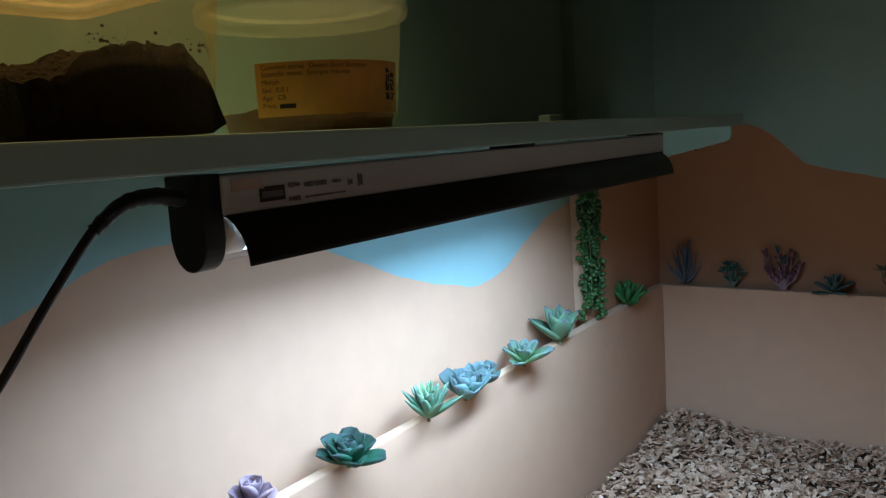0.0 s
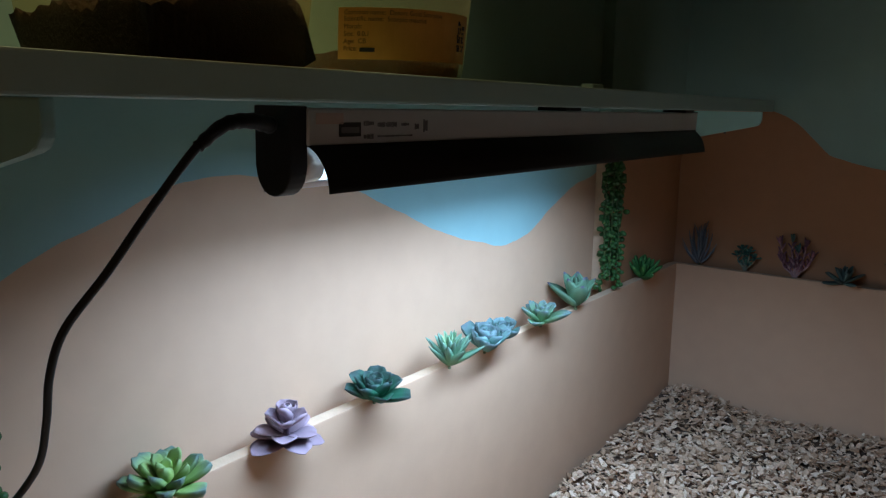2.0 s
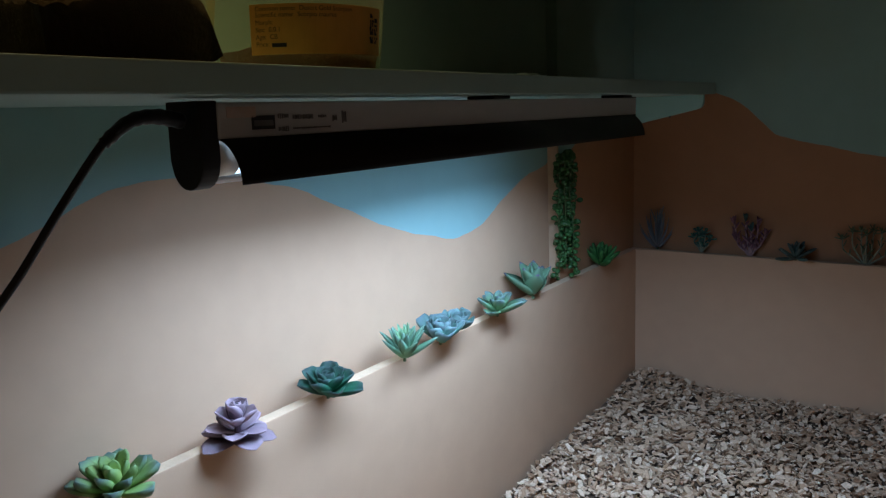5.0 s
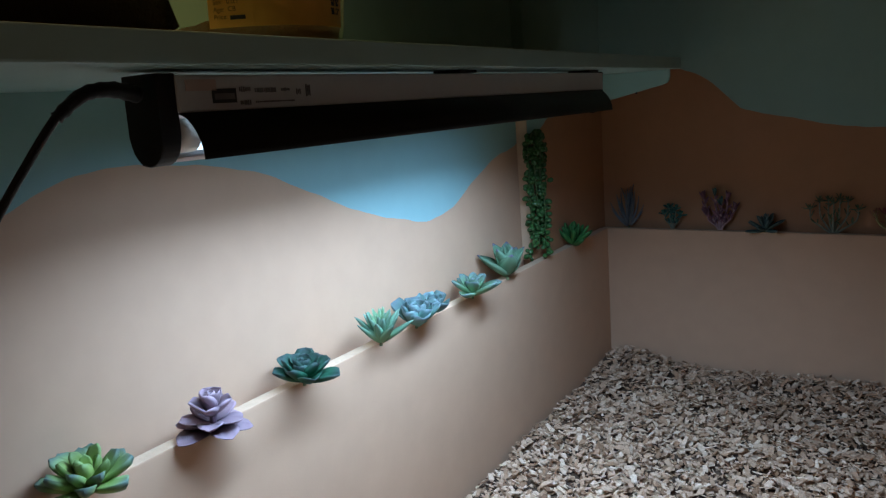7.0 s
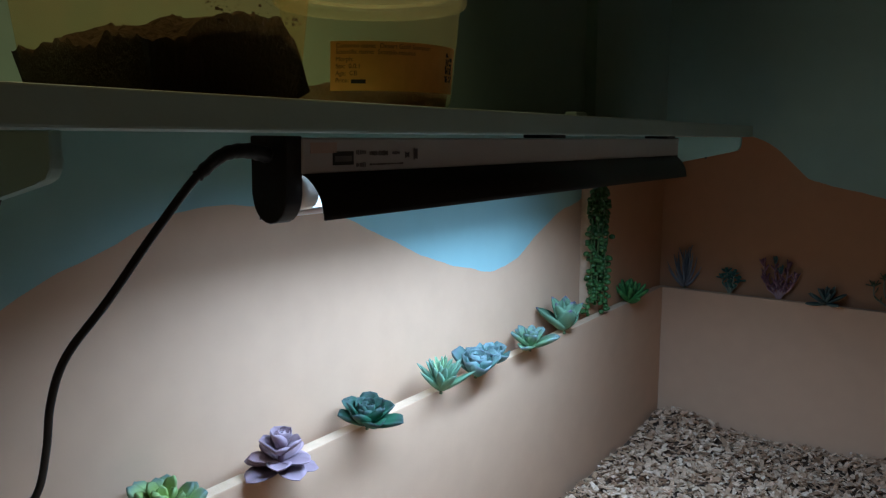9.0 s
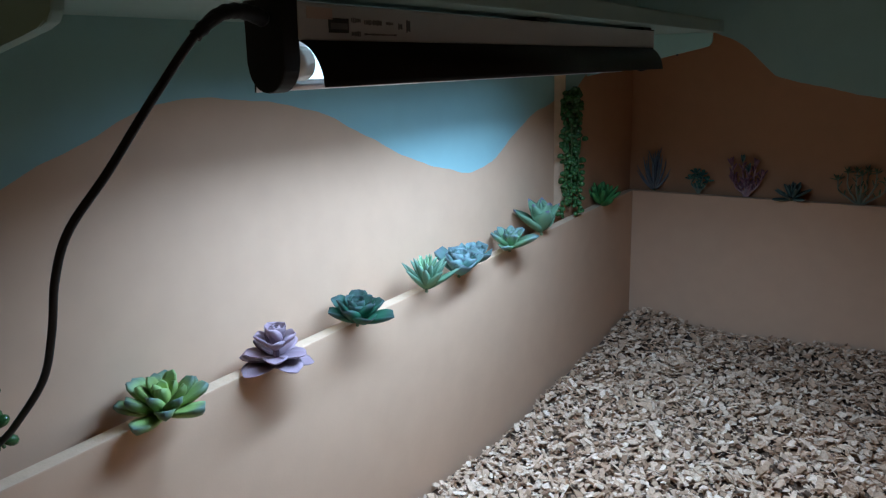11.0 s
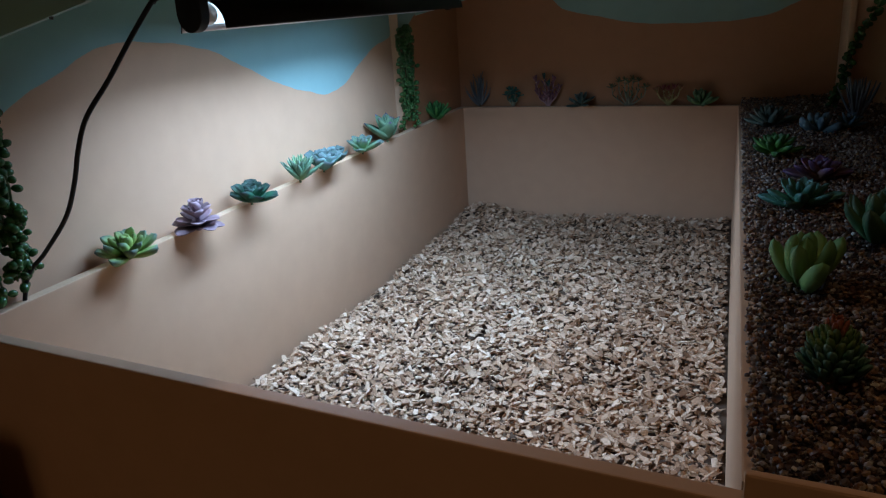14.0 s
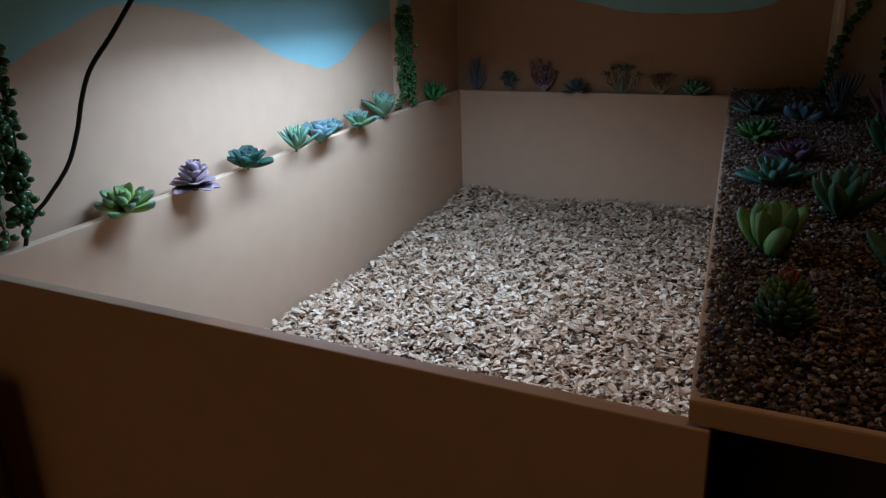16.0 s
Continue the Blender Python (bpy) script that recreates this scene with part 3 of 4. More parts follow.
def rounded(w, d, r, z, n=5):
    out = []
    for cx, cy, a0 in ((w - r, d - r, 0), (-w + r, d - r, 90), (-w + r, -d + r, 180), (w - r, -d + r, 270)):
        out += [(cx + r * math.cos(radians(a0 + 90 * k / n)), cy + r * math.sin(radians(a0 + 90 * k / n)), z) for k in range(n + 1)]
    return out


def circle(r, z, n=40, wob=0.0):
    return [(r * math.cos(2 * math.pi * k / n), r * math.sin(2 * math.pi * k / n), z) for k in range(n)]


ST = SHELF @ pose(0, 0, 0.0145)
cup = root("plastic_cup", ST @ pose(-0.066, -0.703, 0) @ Matrix.Scale(1.04, 4), "clear lidded plastic cup with gold label and brown substrate", "cup")
bm = bmesh.new()
loft(bm, [circle(0.046, 0.0005), circle(0.048, 0.004), circle(0.0535, 0.060), circle(0.0545, 0.062), circle(0.0545, 0.066)])
part("cup_wall", bm, CUPP, cup, "clear thin plastic", True)
bm = bmesh.new()
loft(bm, [circle(0.0565, 0.060), circle(0.0575, 0.062), circle(0.0575, 0.0675), circle(0.0555, 0.0695), circle(0.050, 0.0695), circle(0.049, 0.067)], True)
part("lid", bm, CUPP, cup, "clear snap-on plastic lid", True)
bm = bmesh.new()
top = [[(x, y, 0.012 + 0.003 * noise.noise((x * 60, y * 60, 1))) for x, y, _ in circle(r, 0)] for r in (0.047, 0.03, 0.012)]
loft(bm, [circle(0.0445, 0.001), circle(0.0455, 0.006)] + top, True)
part("substrate", bm, BARK, cup, "thin layer of brown bark")


def on_cup(u, z, lift):
    """A point on the cup's wall; u runs along the label in metres."""
    r = 0.0483 + 0.0001 + (z - 0.004) * 0.0982 + lift
    a = radians(-28) + u / r
    return (r * math.cos(a), r * math.sin(a), z)


def cup_patch(u0, u1, z0, z1, lift, n=14):
    bm = bmesh.new()
    lo = [bm.verts.new(on_cup(u0 + (u1 - u0) * i / n, z0, lift)) for i in range(n + 1)]
    hi = [bm.verts.new(on_cup(u0 + (u1 - u0) * i / n, z1, lift)) for i in range(n + 1)]
    for i in range(n):
        bm.faces.new((lo[i], lo[i + 1], hi[i + 1], hi[i]))
    return bm


LZ0, LZ1 = 0.0085, 0.0345
label = part("label", cup_patch(-0.042, 0.042, LZ0, LZ1, 0.0006), GOLD, cup, "gold paper label with dark print")
TEXT = [("Common name:  Desert Gold Scorpion", 0.0330), ("Scientific name:  Scorpio maurus", 0.0298), ("Morph:", 0.0260), ("Sex:  0.0.1", 0.0223), ("Age:  CB", 0.0186), ("Price:  ", 0.0149)]
for line, z in TEXT:
    cu = bpy.data.curves.new("text", "FONT")
    cu.body, cu.size = line, 0.0034
    tob = bpy.data.objects.new("text", cu)
    scene.collection.objects.link(tob)
    bpy.context.view_layer.update()
    tm = bpy.data.meshes.new_from_object(tob.evaluated_get(bpy.context.evaluated_depsgraph_get()))
    bpy.data.objects.remove(tob)
    for vert in tm.vertices:
        vert.co = Vector(on_cup(-0.039 + vert.co.x, z - 0.002 + vert.co.y, 0.0009))
    tm.materials.clear()
    tm.materials.append(PRINT)
    part("printed_line", tm, PRINT, label)
part("printed_line", cup_patch(-0.030, -0.022, 0.0123, 0.0144, 0.0009, 4), INK, label)
for k in range(26):
    u, z = 0.030 + 0.0022 * (k % 4) + rnd.uniform(-0.0004, 0.0004), 0.0150 + 0.0023 * (k // 4)
    part("print_block", cup_patch(u, u + rnd.choice((0.0012, 0.0019)), z, z + rnd.choice((0.0012, 0.0022)), 0.0009, 2), INK, label)

tub = root("plastic_tub", ST @ pose(-0.082, -0.842, 0), "clear plastic tub half full of dark soil", "tub")
bm = bmesh.new()
loft(bm, [rounded(0.052, 0.043, 0.010, 0.0005), rounded(0.054, 0.045, 0.010, 0.004), rounded(0.0605, 0.0495, 0.011, 0.0655), rounded(0.0625, 0.0515, 0.012, 0.0665), rounded(0.0625, 0.0515, 0.012, 0.0705)])
part("tub_wall", bm, TUBP, tub, "clear yellowed plastic", True)
bm = bmesh.new()
loft(bm, [rounded(0.0640, 0.0530, 0.012, 0.0672), rounded(0.0648, 0.0538, 0.012, 0.0720), rounded(0.0630, 0.0520, 0.012, 0.0738), rounded(0.0600, 0.0490, 0.012, 0.0742), rounded(0.0585, 0.0475, 0.011, 0.0722)], True)
part("lid", bm, TUBL, tub, "clear plastic lid", True)
bm = bmesh.new()


def soil_top(x, y):
    return 0.024 + 0.013 * math.exp(-((y - 0.008) / 0.030) ** 4) + 0.004 * noise.noise((x * 45, y * 45, 0)) + 0.0035 * noise.noise((x * 150, y * 150, 5)) + 0.0022 * noise.noise((x * 420, y * 420, 2)) - 0.020 * max(0.0, (y - 0.029) / 0.0125) ** 1.6


N = 44
g = [[None] * (N + 1) for _ in range(N + 1)]
for i in range(N + 1):
    for j in range(N + 1):
        x, y = -0.050 + 0.100 * i / N, -0.0415 + 0.083 * j / N
        g[i][j] = (bm.verts.new((x * 1.10, y * 1.10, soil_top(x, y))), bm.verts.new((x, y, 0.0015)))
for i in range(N):
    for j in range(N):
        bm.faces.new([g[a][b][0] for a, b in ((i, j), (i + 1, j), (i + 1, j + 1), (i, j + 1))])
        bm.faces.new([g[a][b][1] for a, b in ((i, j), (i, j + 1), (i + 1, j + 1), (i + 1, j))])
for k in range(N):
    for a, b in (((k, 0), (k + 1, 0)), ((N, k), (N, k + 1)), ((k + 1, N), (k, N)), ((0, k + 1), (0, k))):
        bm.faces.new((g[a[0]][a[1]][1], g[b[0]][b[1]][1], g[b[0]][b[1]][0], g[a[0]][a[1]][0]))
part("soil", bm, SOIL, tub, "dark crumbly soil heaped to one side")
bm = bmesh.new()
for k in range(48):
    y, z = rnd.uniform(-0.02, 0.042), min(0.050, 0.0365 + abs(rnd.gauss(0, 0.0035)))
    s = 0.0002 + 0.0007 * rnd.random() ** 2.5
    x = 0.0535 + z * 0.105 - 0.0012
    box(bm, x - 0.0006, x, y - s, y + s * 0.7, z - s * 0.7, z + s)
part("soil_crumbs", bm, SOIL, tub, "soil crumbs stuck to the plastic")

blk = root("small_block", ST @ pose(-0.075, -0.385, 0), "small grey block on the shelf", "block")
bm = bmesh.new()
box(bm, -0.006, 0.006, -0.012, 0.012, 0, 0.008)
soften(bm, 0.001, 1)
part("block", bm, SHELFP, blk)


# ---- succulents ----
def leaf_mesh(name, w, t, p, q, cup_, curl, material, tipcurl=0.0):
    """One leaf along +y, 1 long: w wide, t thick, q and p shape base and tip, cup_ hollows it, curl lifts it."""
    bm = bmesh.new()
    S = 9
    peak = q / (q + p)
    top = (peak ** q) * ((1 - peak) ** p)
    rings = []
    for i in range(S + 1):
        s = 0.02 + 0.98 * i / S
        wd = 0.5 * w * max(0.012, (s ** q) * ((1 - s) ** p) / top) if i < S else 0.004
        th = t * (0.35 + 0.65 * wd / (0.5 * w))
        zc = curl * s * s + tipcurl * max(0, s - 0.75) ** 2 * 10
        ring = []
        for u in (-1, -0.55, 0, 0.55, 1):
            ring.append((u * wd, s, zc + cup_ * wd * u * u * 2 + th * 0.35 * (1 - u * u)))
        for u in (0.55, 0, -0.55):
            ring.append((u * wd, s, zc + cup_ * wd * u * u * 2 - th * (1 - u * u)))
        rings.append(ring)
    loft(bm, rings, True)
    return mesh_of(name, bm, material, True)


def stem_mesh(r, h):
    bm = bmesh.new()
    bmesh.ops.create_cone(bm, cap_ends=True, segments=10, radius1=r, radius2=r * 0.7, depth=h, matrix=Matrix.Translation((0, 0, h / 2)))
    return bm


STEM = mat("stem_plastic", (0.12, 0.16, 0.07), 0.6, vary=0.2, scale=60)


def rosette(label, loc, R, n, leaf, el=(78, 12), ln=(0.35, 1.0), tilt=(0, 0), seed=0, name="succulent", group="", lift=0.002, jitter=0.08, inner=None, pw=1.0, wide=(1.0, 1.0)):
    """A rosette of leaves in a spiral; el: rise of the inmost and outmost leaves in degrees; ln: their length in R."""
    r = random.Random(seed)
    plant = root(name, pose(*loc, tilt[0], tilt[1], 0) @ pose(0, 0, 0, 0, 0, r.uniform(0, 360)), label, "succulent", group)
    part("stem", stem_mesh(0.035 * R + 0.0006, lift + 0.05 * R), STEM, plant)
    for i in range(n):
        f = (i / max(1, n - 1)) ** pw
        a = i * 137.508 + r.uniform(-9, 9)
        e = el[0] + (el[1] - el[0]) * f + r.uniform(-5, 5)
        L = R * (ln[0] + (ln[1] - ln[0]) * f) * (1 + r.uniform(-jitter, jitter))
        z = lift + 0.04 * R + 0.14 * R * (1 - f)
        me = inner if inner and f < 0.4 else leaf
        wd = wide[0] + (wide[1] - wide[0]) * f
        part("leaf", me, None, plant, m=pose(0, 0, z, 0, 0, a) @ pose(0, 0.04 * R * f, 0, e, 0, 0) @ Matrix.Diagonal((L * wd, L, L, 1)))
    return plant


def tuft(plant, at, n, size, kind, rise=(80, 15), seed=0, lean=None):
    """A tight whorl of leaves at the end of a twig."""
    r = random.Random(seed)
    turn = (lean or Vector((0, 0, 1))).to_track_quat("Z", "Y").to_matrix().to_4x4()
    for j in range(n):
        f = j / max(1, n - 1)
        e = rise[0] + (rise[1] - rise[0]) * f + r.uniform(-7, 7)
        L = size * (0.7 + 0.3 * f) * r.uniform(0.85, 1.1)
        part("leaf", kind, None, plant, m=Matrix.Translation(at) @ turn @ pose(0, 0, 0, 0, 0, j * 137.508 + r.uniform(-12, 12)) @ pose(0, 0, 0, e, 0, 0) @ Matrix.Diagonal((L, L, L, 1)))


def sprig(label, loc, twigs, twig_mat, kind, leaves, size, heart=None, seed=0, rise=(80, 15), group="", thick=0.0013, bow=0.30):
    """A branching plant: bowed twigs fan out of one foot, with leaves along them and a whorl at each end.
    twigs: sideways reach, depth, height."""
    r = random.Random(seed)
    plant = root("succulent", pose(*loc), label, "succulent", group)
    for k, (dx, dy, h) in enumerate(twigs):
        line = spline([(0, 0, -0.004), (dx * bow, dy * bow, h * 0.24), (dx * min(0.95, bow + 0.48), dy * 0.8, h * 0.56), (dx, dy, h)], 12)
        bm = bmesh.new()
        tube_along(bm, line, lambda q: thick * (1.25 - 0.6 * q), 6)
        part("twig", bm, twig_mat, plant, smooth=True)
        for j in range(leaves):
            q = 3.5 + 7.0 * (j + r.uniform(0, 0.8)) / leaves
            i = int(q)
            p = line[i].lerp(line[min(i + 1, 11)], q - i)
            L = size * r.uniform(0.7, 1.0)
            part("leaf", kind, None, plant, m=Matrix.Translation(p) @ pose(0, 0, 0, 0, 0, j * 137.5 + 50 * k) @ pose(0, 0, 0, r.uniform(35, 62), 0, 0) @ Matrix.Diagonal((L, L, L, 1)))
        tuft(plant, line[-1], 7, size, heart if heart and abs(dx) < 0.011 else kind, rise, seed * 31 + k, line[-1] - line[-3])
    return plant


def dome(label, loc, r0, h, n, kinds, leaf, group="", seed=0, squat=1.0):
    """An artichoke-like head: short overlapping leaves in a spiral from the crown down to the foot. kinds: crown, middle, foot."""
    r = random.Random(seed)
    plant = root("succulent", pose(*loc), label, "succulent", group)
    part("stem", stem_mesh(r0 * 0.62, h * 0.62), STEM, plant)
    for i in range(n):
        f = (i + 0.5) / n
        z = h * (0.80 - 0.72 * f)
        rad = r0 * 0.62 * min(1.0, (f * 1.9) ** 0.55) * (1 - 0.15 * max(0, f - 0.7))
        e = 86 - 52 * f + r.uniform(-6, 6)
        L = leaf * (0.75 + 0.35 * f) * r.uniform(0.88, 1.1)
        kind = kinds[0] if f < 0.16 else kinds[1] if f < 0.50 + r.uniform(-0.1, 0.1) else kinds[2]
        part("leaf", kind, None, plant, m=pose(0, 0, z, 0, 0, i * 137.508 + r.uniform(-8, 8)) @ pose(0, rad * 0.8, 0, e, 0, 0) @ Matrix.Diagonal((L * squat, L, L, 1)))
    return plant


GL = "succulents along the left rim"
GB = "succulents along the back rim"
GR = "succulents in the gravel bed"


def rim_at(y, back=-0.006):
    return (xl(y) - back, y, RIM - 0.001)


# left rim, near to far
m1 = leaf_mat("leaf_lime", (0.30, 0.42, 0.10), (0.25, 0.38, 0.12), (0.12, 0.18, 0.14), 0.6, at=(0.1, 0.66, 1.04))
m1i = leaf_mat("leaf_lime_inner", (0.36, 0.47, 0.11), (0.31, 0.43, 0.11), (0.20, 0.31, 0.10))
rosette("yellow-green rosette succulent with blue-green leaf tips", rim_at(-0.934, -0.004), 0.0355, 23, leaf_mesh("lf", 0.43, 0.15, 0.34, 0.60, 0.16, 0.10, m1), el=(74, 10), ln=(0.58, 1.0), tilt=(4, 7), seed=1, group=GL, inner=leaf_mesh("lf", 0.44, 0.17, 0.40, 0.55, 0.2, 0.08, m1i), pw=0.85)
m2 = leaf_mat("leaf_lilac", (0.19, 0.125, 0.155), (0.29, 0.20, 0.225), (0.34, 0.23, 0.255), 0.7)
m2i = leaf_mat("leaf_lilac_heart", (0.27, 0.34, 0.27), (0.31, 0.35, 0.30), (0.35, 0.27, 0.31), 0.7)
l2 = leaf_mesh("lf", 0.78, 0.04, 0.50, 0.60, 0.16, -0.02, m2, 0.05)
lilac = rosette("tall tiered lilac rosette succulent with pale heart", rim_at(-0.834, -0.009), 0.0285, 6, l2, el=(4, -6), ln=(0.95, 1.0), tilt=(2, 5), seed=2, group=GL)
l2u = leaf_mesh("lf", 0.86, 0.04, 0.42, 0.50, 0.34, 0.10, m2, 0.06)
l2i = leaf_mesh("lf", 0.92, 0.03, 0.36, 0.45, 0.34, 0.05, m2i)
for count, rise, size, z, turn, kind in ((5, 14, 0.0245, 0.0090, 20, l2), (4, 34, 0.0200, 0.0150, 55, l2u), (4, 58, 0.0180, 0.0190, 10, l2u), (4, 72, 0.0140, 0.0215, 50, l2u), (6, 80, 0.0105, 0.0235, 0, l2i)):
    for k in range(count):
        part("leaf", kind, None, lilac, m=pose(0, 0, z, 0, 0, k * 360 / count + turn + rnd.uniform(-8, 8)) @ pose(0, 0.001, 0, rise + rnd.uniform(-6, 6), 0, 0) @ Matrix.Diagonal((size, size, size, 1)))
part("stem", stem_mesh(0.0032, 0.021), m2, lilac)
m3 = leaf_mat("leaf_deep_teal", (0.013, 0.088, 0.043), (0.014, 0.090, 0.046), (0.040, 0.065, 0.060), 0.72)
rosette("deep teal-green rosette succulent with many layered leaves", rim_at(-0.731, -0.006), 0.031, 26, leaf_mesh("lf", 0.66, 0.035, 0.45, 0.5, 0.34, 0.26, m3), el=(80, 8), ln=(0.42, 1.05), tilt=(3, 6), seed=3, group=GL)
m4 = leaf_mat("leaf_mint_spike", (0.17, 0.31, 0.15), (0.13, 0.27, 0.16), (0.18, 0.31, 0.22), 0.66)
m4i = leaf_mat("leaf_mint_heart", (0.30, 0.44, 0.20), (0.24, 0.41, 0.20), (0.20, 0.37, 0.21), 0.62)
rosette("pale green spiky succulent with narrow pointed leaves", rim_at(-0.620, -0.005), 0.036, 34, leaf_mesh("lf", 0.30, 0.035, 0.72, 0.3, 0.35, 0.14, m4), el=(87, 33), ln=(0.8, 1.0), tilt=(2, 5), seed=4, group=GL, inner=leaf_mesh("lf", 0.22, 0.035, 0.8, 0.3, 0.35, 0.05, m4i))
m5 = leaf_mat("leaf_blue", (0.095, 0.215, 0.150), (0.090, 0.205, 0.165), (0.130, 0.185, 0.190), 0.7)
l5 = leaf_mesh("lf", 0.74, 0.05, 0.27, 0.5, 0.36, 0.30, m5)
duo = rosette("blue-grey double-headed rosette succulent with blunt leaves", rim_at(-0.560), 0.031, 22, l5, el=(82, 20), ln=(0.5, 1.05), tilt=(4, 8), seed=5, group=GL)
for i in range(16):
    f = i / 15
    part("leaf", l5, None, duo, m=duo.matrix_basis.inverted() @ pose(*rim_at(-0.528)) @ pose(0, 0, 0.008, 6, 10, 0) @ pose(0, 0, 0, 0, 0, i * 137.5) @ pose(0, 0, 0, 82 - 60 * f, 0, 0) @ Matrix.Diagonal((0.011 + 0.015 * f,) * 3 + (1,)))
m6 = leaf_mat("leaf_sea", (0.14, 0.26, 0.12), (0.13, 0.25, 0.13), (0.13, 0.19, 0.18), 0.7)
rosette("mint-green open rosette succulent with broad pointed leaves", rim_at(-0.441, -0.004), 0.036, 17, leaf_mesh("lf", 0.50, 0.045, 0.52, 0.5, 0.3, 0.16, m6), el=(76, 8), ln=(0.45, 1.05), tilt=(2, 5), seed=6, group=GL)
m7 = leaf_mat("leaf_jade_tip", (0.125, 0.225, 0.12), (0.11, 0.21, 0.125), (0.12, 0.10, 0.15), 0.75, at=(0.1, 0.9, 1.12))
rosette("teal agave-like succulent with purple-tipped upright leaves", rim_at(-0.349, -0.001), 0.046, 9, leaf_mesh("lf", 0.66, 0.035, 0.90, 0.50, 0.30, 0.12, m7, 0.05), el=(74, 34), ln=(0.85, 1.0), tilt=(3, 5), seed=7, group=GL)
m8 = leaf_mat("leaf_bright_green", (0.03, 0.13, 0.025), (0.035, 0.15, 0.035), (0.045, 0.17, 0.045), 0.6)
rosette("bright green fan-leaved succulent with fleshy upright leaves", rim_at(-0.138, 0.001), 0.036, 24, leaf_mesh("lf", 0.30, 0.12, 0.35, 0.3, 0.15, 0.16, m8), el=(80, 16), ln=(0.75, 1.0), tilt=(4, 6), seed=8, group=GL)

m9 = leaf_mat("leaf_corner", (0.05, 0.12, 0.08), (0.07, 0.17, 0.13), (0.12, 0.22, 0.20))
m9i = leaf_mat("leaf_corner_heart", (0.08, 0.17, 0.08), (0.10, 0.21, 0.11), (0.13, 0.22, 0.16))
l9 = leaf_mesh("lf", 0.42, 0.10, 0.55, 0.4, 0.3, 0.16, m9)
dome("small domed teal succulent in the front corner", (-0.060, -1.076, RIM - 0.001), 0.015, 0.030, 46, (leaf_mesh("lf", 0.40, 0.10, 0.55, 0.4, 0.3, 0.1, m9i), l9, l9), 0.0115, GL, 9)


# back rim
mb1 = leaf_mat("leaf_blue_grey", (0.22, 0.25, 0.27), (0.14, 0.18, 0.22), (0.16, 0.19, 0.20))
rosette("blue-grey grass-like succulent with long narrow leaves", (0.036, 0.013, RIM - 0.003), 0.059, 24, leaf_mesh("lf", 0.095, 0.04, 0.7, 0.12, 0.35, 0.28, mb1), el=(88, 32), ln=(1.02, 0.70), seed=11, group=GB)
PALE = mat("twig_pale", (0.22, 0.24, 0.17), 0.6, vary=0.2, scale=80)
PINKT = mat("twig_pink", (0.40, 0.26, 0.27), 0.6, vary=0.2, scale=80)
LIMET = mat("twig_lime", (0.40, 0.38, 0.16), 0.6, vary=0.2, scale=80)
mb2 = leaf_mat("leaf_dark_teal", (0.05, 0.13, 0.11), (0.06, 0.16, 0.13), (0.08, 0.20, 0.13))
sprig("small dark teal bushy succulent on a short stalk", (0.107, 0.013, RIM), [(-0.013, 0, 0.022), (0.013, -0.003, 0.021), (-0.006, 0.003, 0.031), (0.006, -0.002, 0.030), (0, 0.002, 0.024)], PALE, leaf_mesh("lf", 0.55, 0.08, 0.30, 0.5, 0.25, 0.1, mb2), 3, 0.0120, seed=12, rise=(75, -5), group=GB)
mb3 = leaf_mat("leaf_magenta", (0.30, 0.17, 0.19), (0.25, 0.11, 0.15), (0.20, 0.10, 0.13))
mb3h = leaf_mat("leaf_teal_heart", (0.10, 0.14, 0.14), (0.07, 0.15, 0.14), (0.07, 0.16, 0.13))
sprig("magenta branching succulent with a teal heart", (0.180, 0.013, RIM), [(-0.024, 0, 0.047), (0.021, -0.002, 0.032), (-0.020, -0.003, 0.024), (0.011, 0.002, 0.046), (-0.008, 0.002, 0.052), (0.002, -0.003, 0.038)], PINKT, leaf_mesh("lf", 0.32, 0.08, 0.5, 0.35, 0.3, 0.12, mb3), 9, 0.0150, leaf_mesh("lf", 0.30, 0.08, 0.5, 0.35, 0.3, 0.12, mb3h), seed=13, rise=(86, 55), group=GB, thick=0.0016)
mb4 = leaf_mat("leaf_sage", (0.12, 0.18, 0.15), (0.08, 0.14, 0.12), (0.12, 0.16, 0.14))
rosette("dusky teal rosette succulent hanging over the rim", (0.247, 0.002, RIM - 0.001), 0.032, 20, leaf_mesh("lf", 0.26, 0.07, 0.5, 0.4, 0.3, 0.12, mb4), el=(78, 4), ln=(0.62, 1.0), tilt=(9, 0), seed=14, group=GB)
mb5 = leaf_mat("leaf_olive", (0.12, 0.17, 0.10), (0.10, 0.16, 0.08), (0.09, 0.14, 0.08))
tree = sprig("olive branching succulent shaped like a little tree", (0.337, 0.013, RIM), [(-0.031, 0, 0.034), (0.031, -0.002, 0.034), (-0.019, 0.003, 0.045), (0.018, -0.003, 0.046), (-0.007, -0.004, 0.047), (0.007, 0.004, 0.048), (0.0, -0.008, 0.043)], PALE, leaf_mesh("lf", 0.24, 0.08, 0.4, 0.3, 0.2, 0.1, mb5), 4, 0.0125, seed=15, rise=(80, 0), group=GB, thick=0.0014, bow=0.52)
bm = bmesh.new()
tube_along(bm, spline([(0, 0, -0.006), (0.0008, 0, 0.006), (0, 0, 0.013)], 6), 0.0030, 8)
part("stem", bm, PALE, tree)
mb6 = leaf_mat("leaf_coral", (0.36, 0.33, 0.13), (0.36, 0.22, 0.11), (0.34, 0.12, 0.10))
mb6h = leaf_mat("leaf_coral_heart", (0.34, 0.15, 0.10), (0.33, 0.09, 0.09), (0.30, 0.07, 0.08))
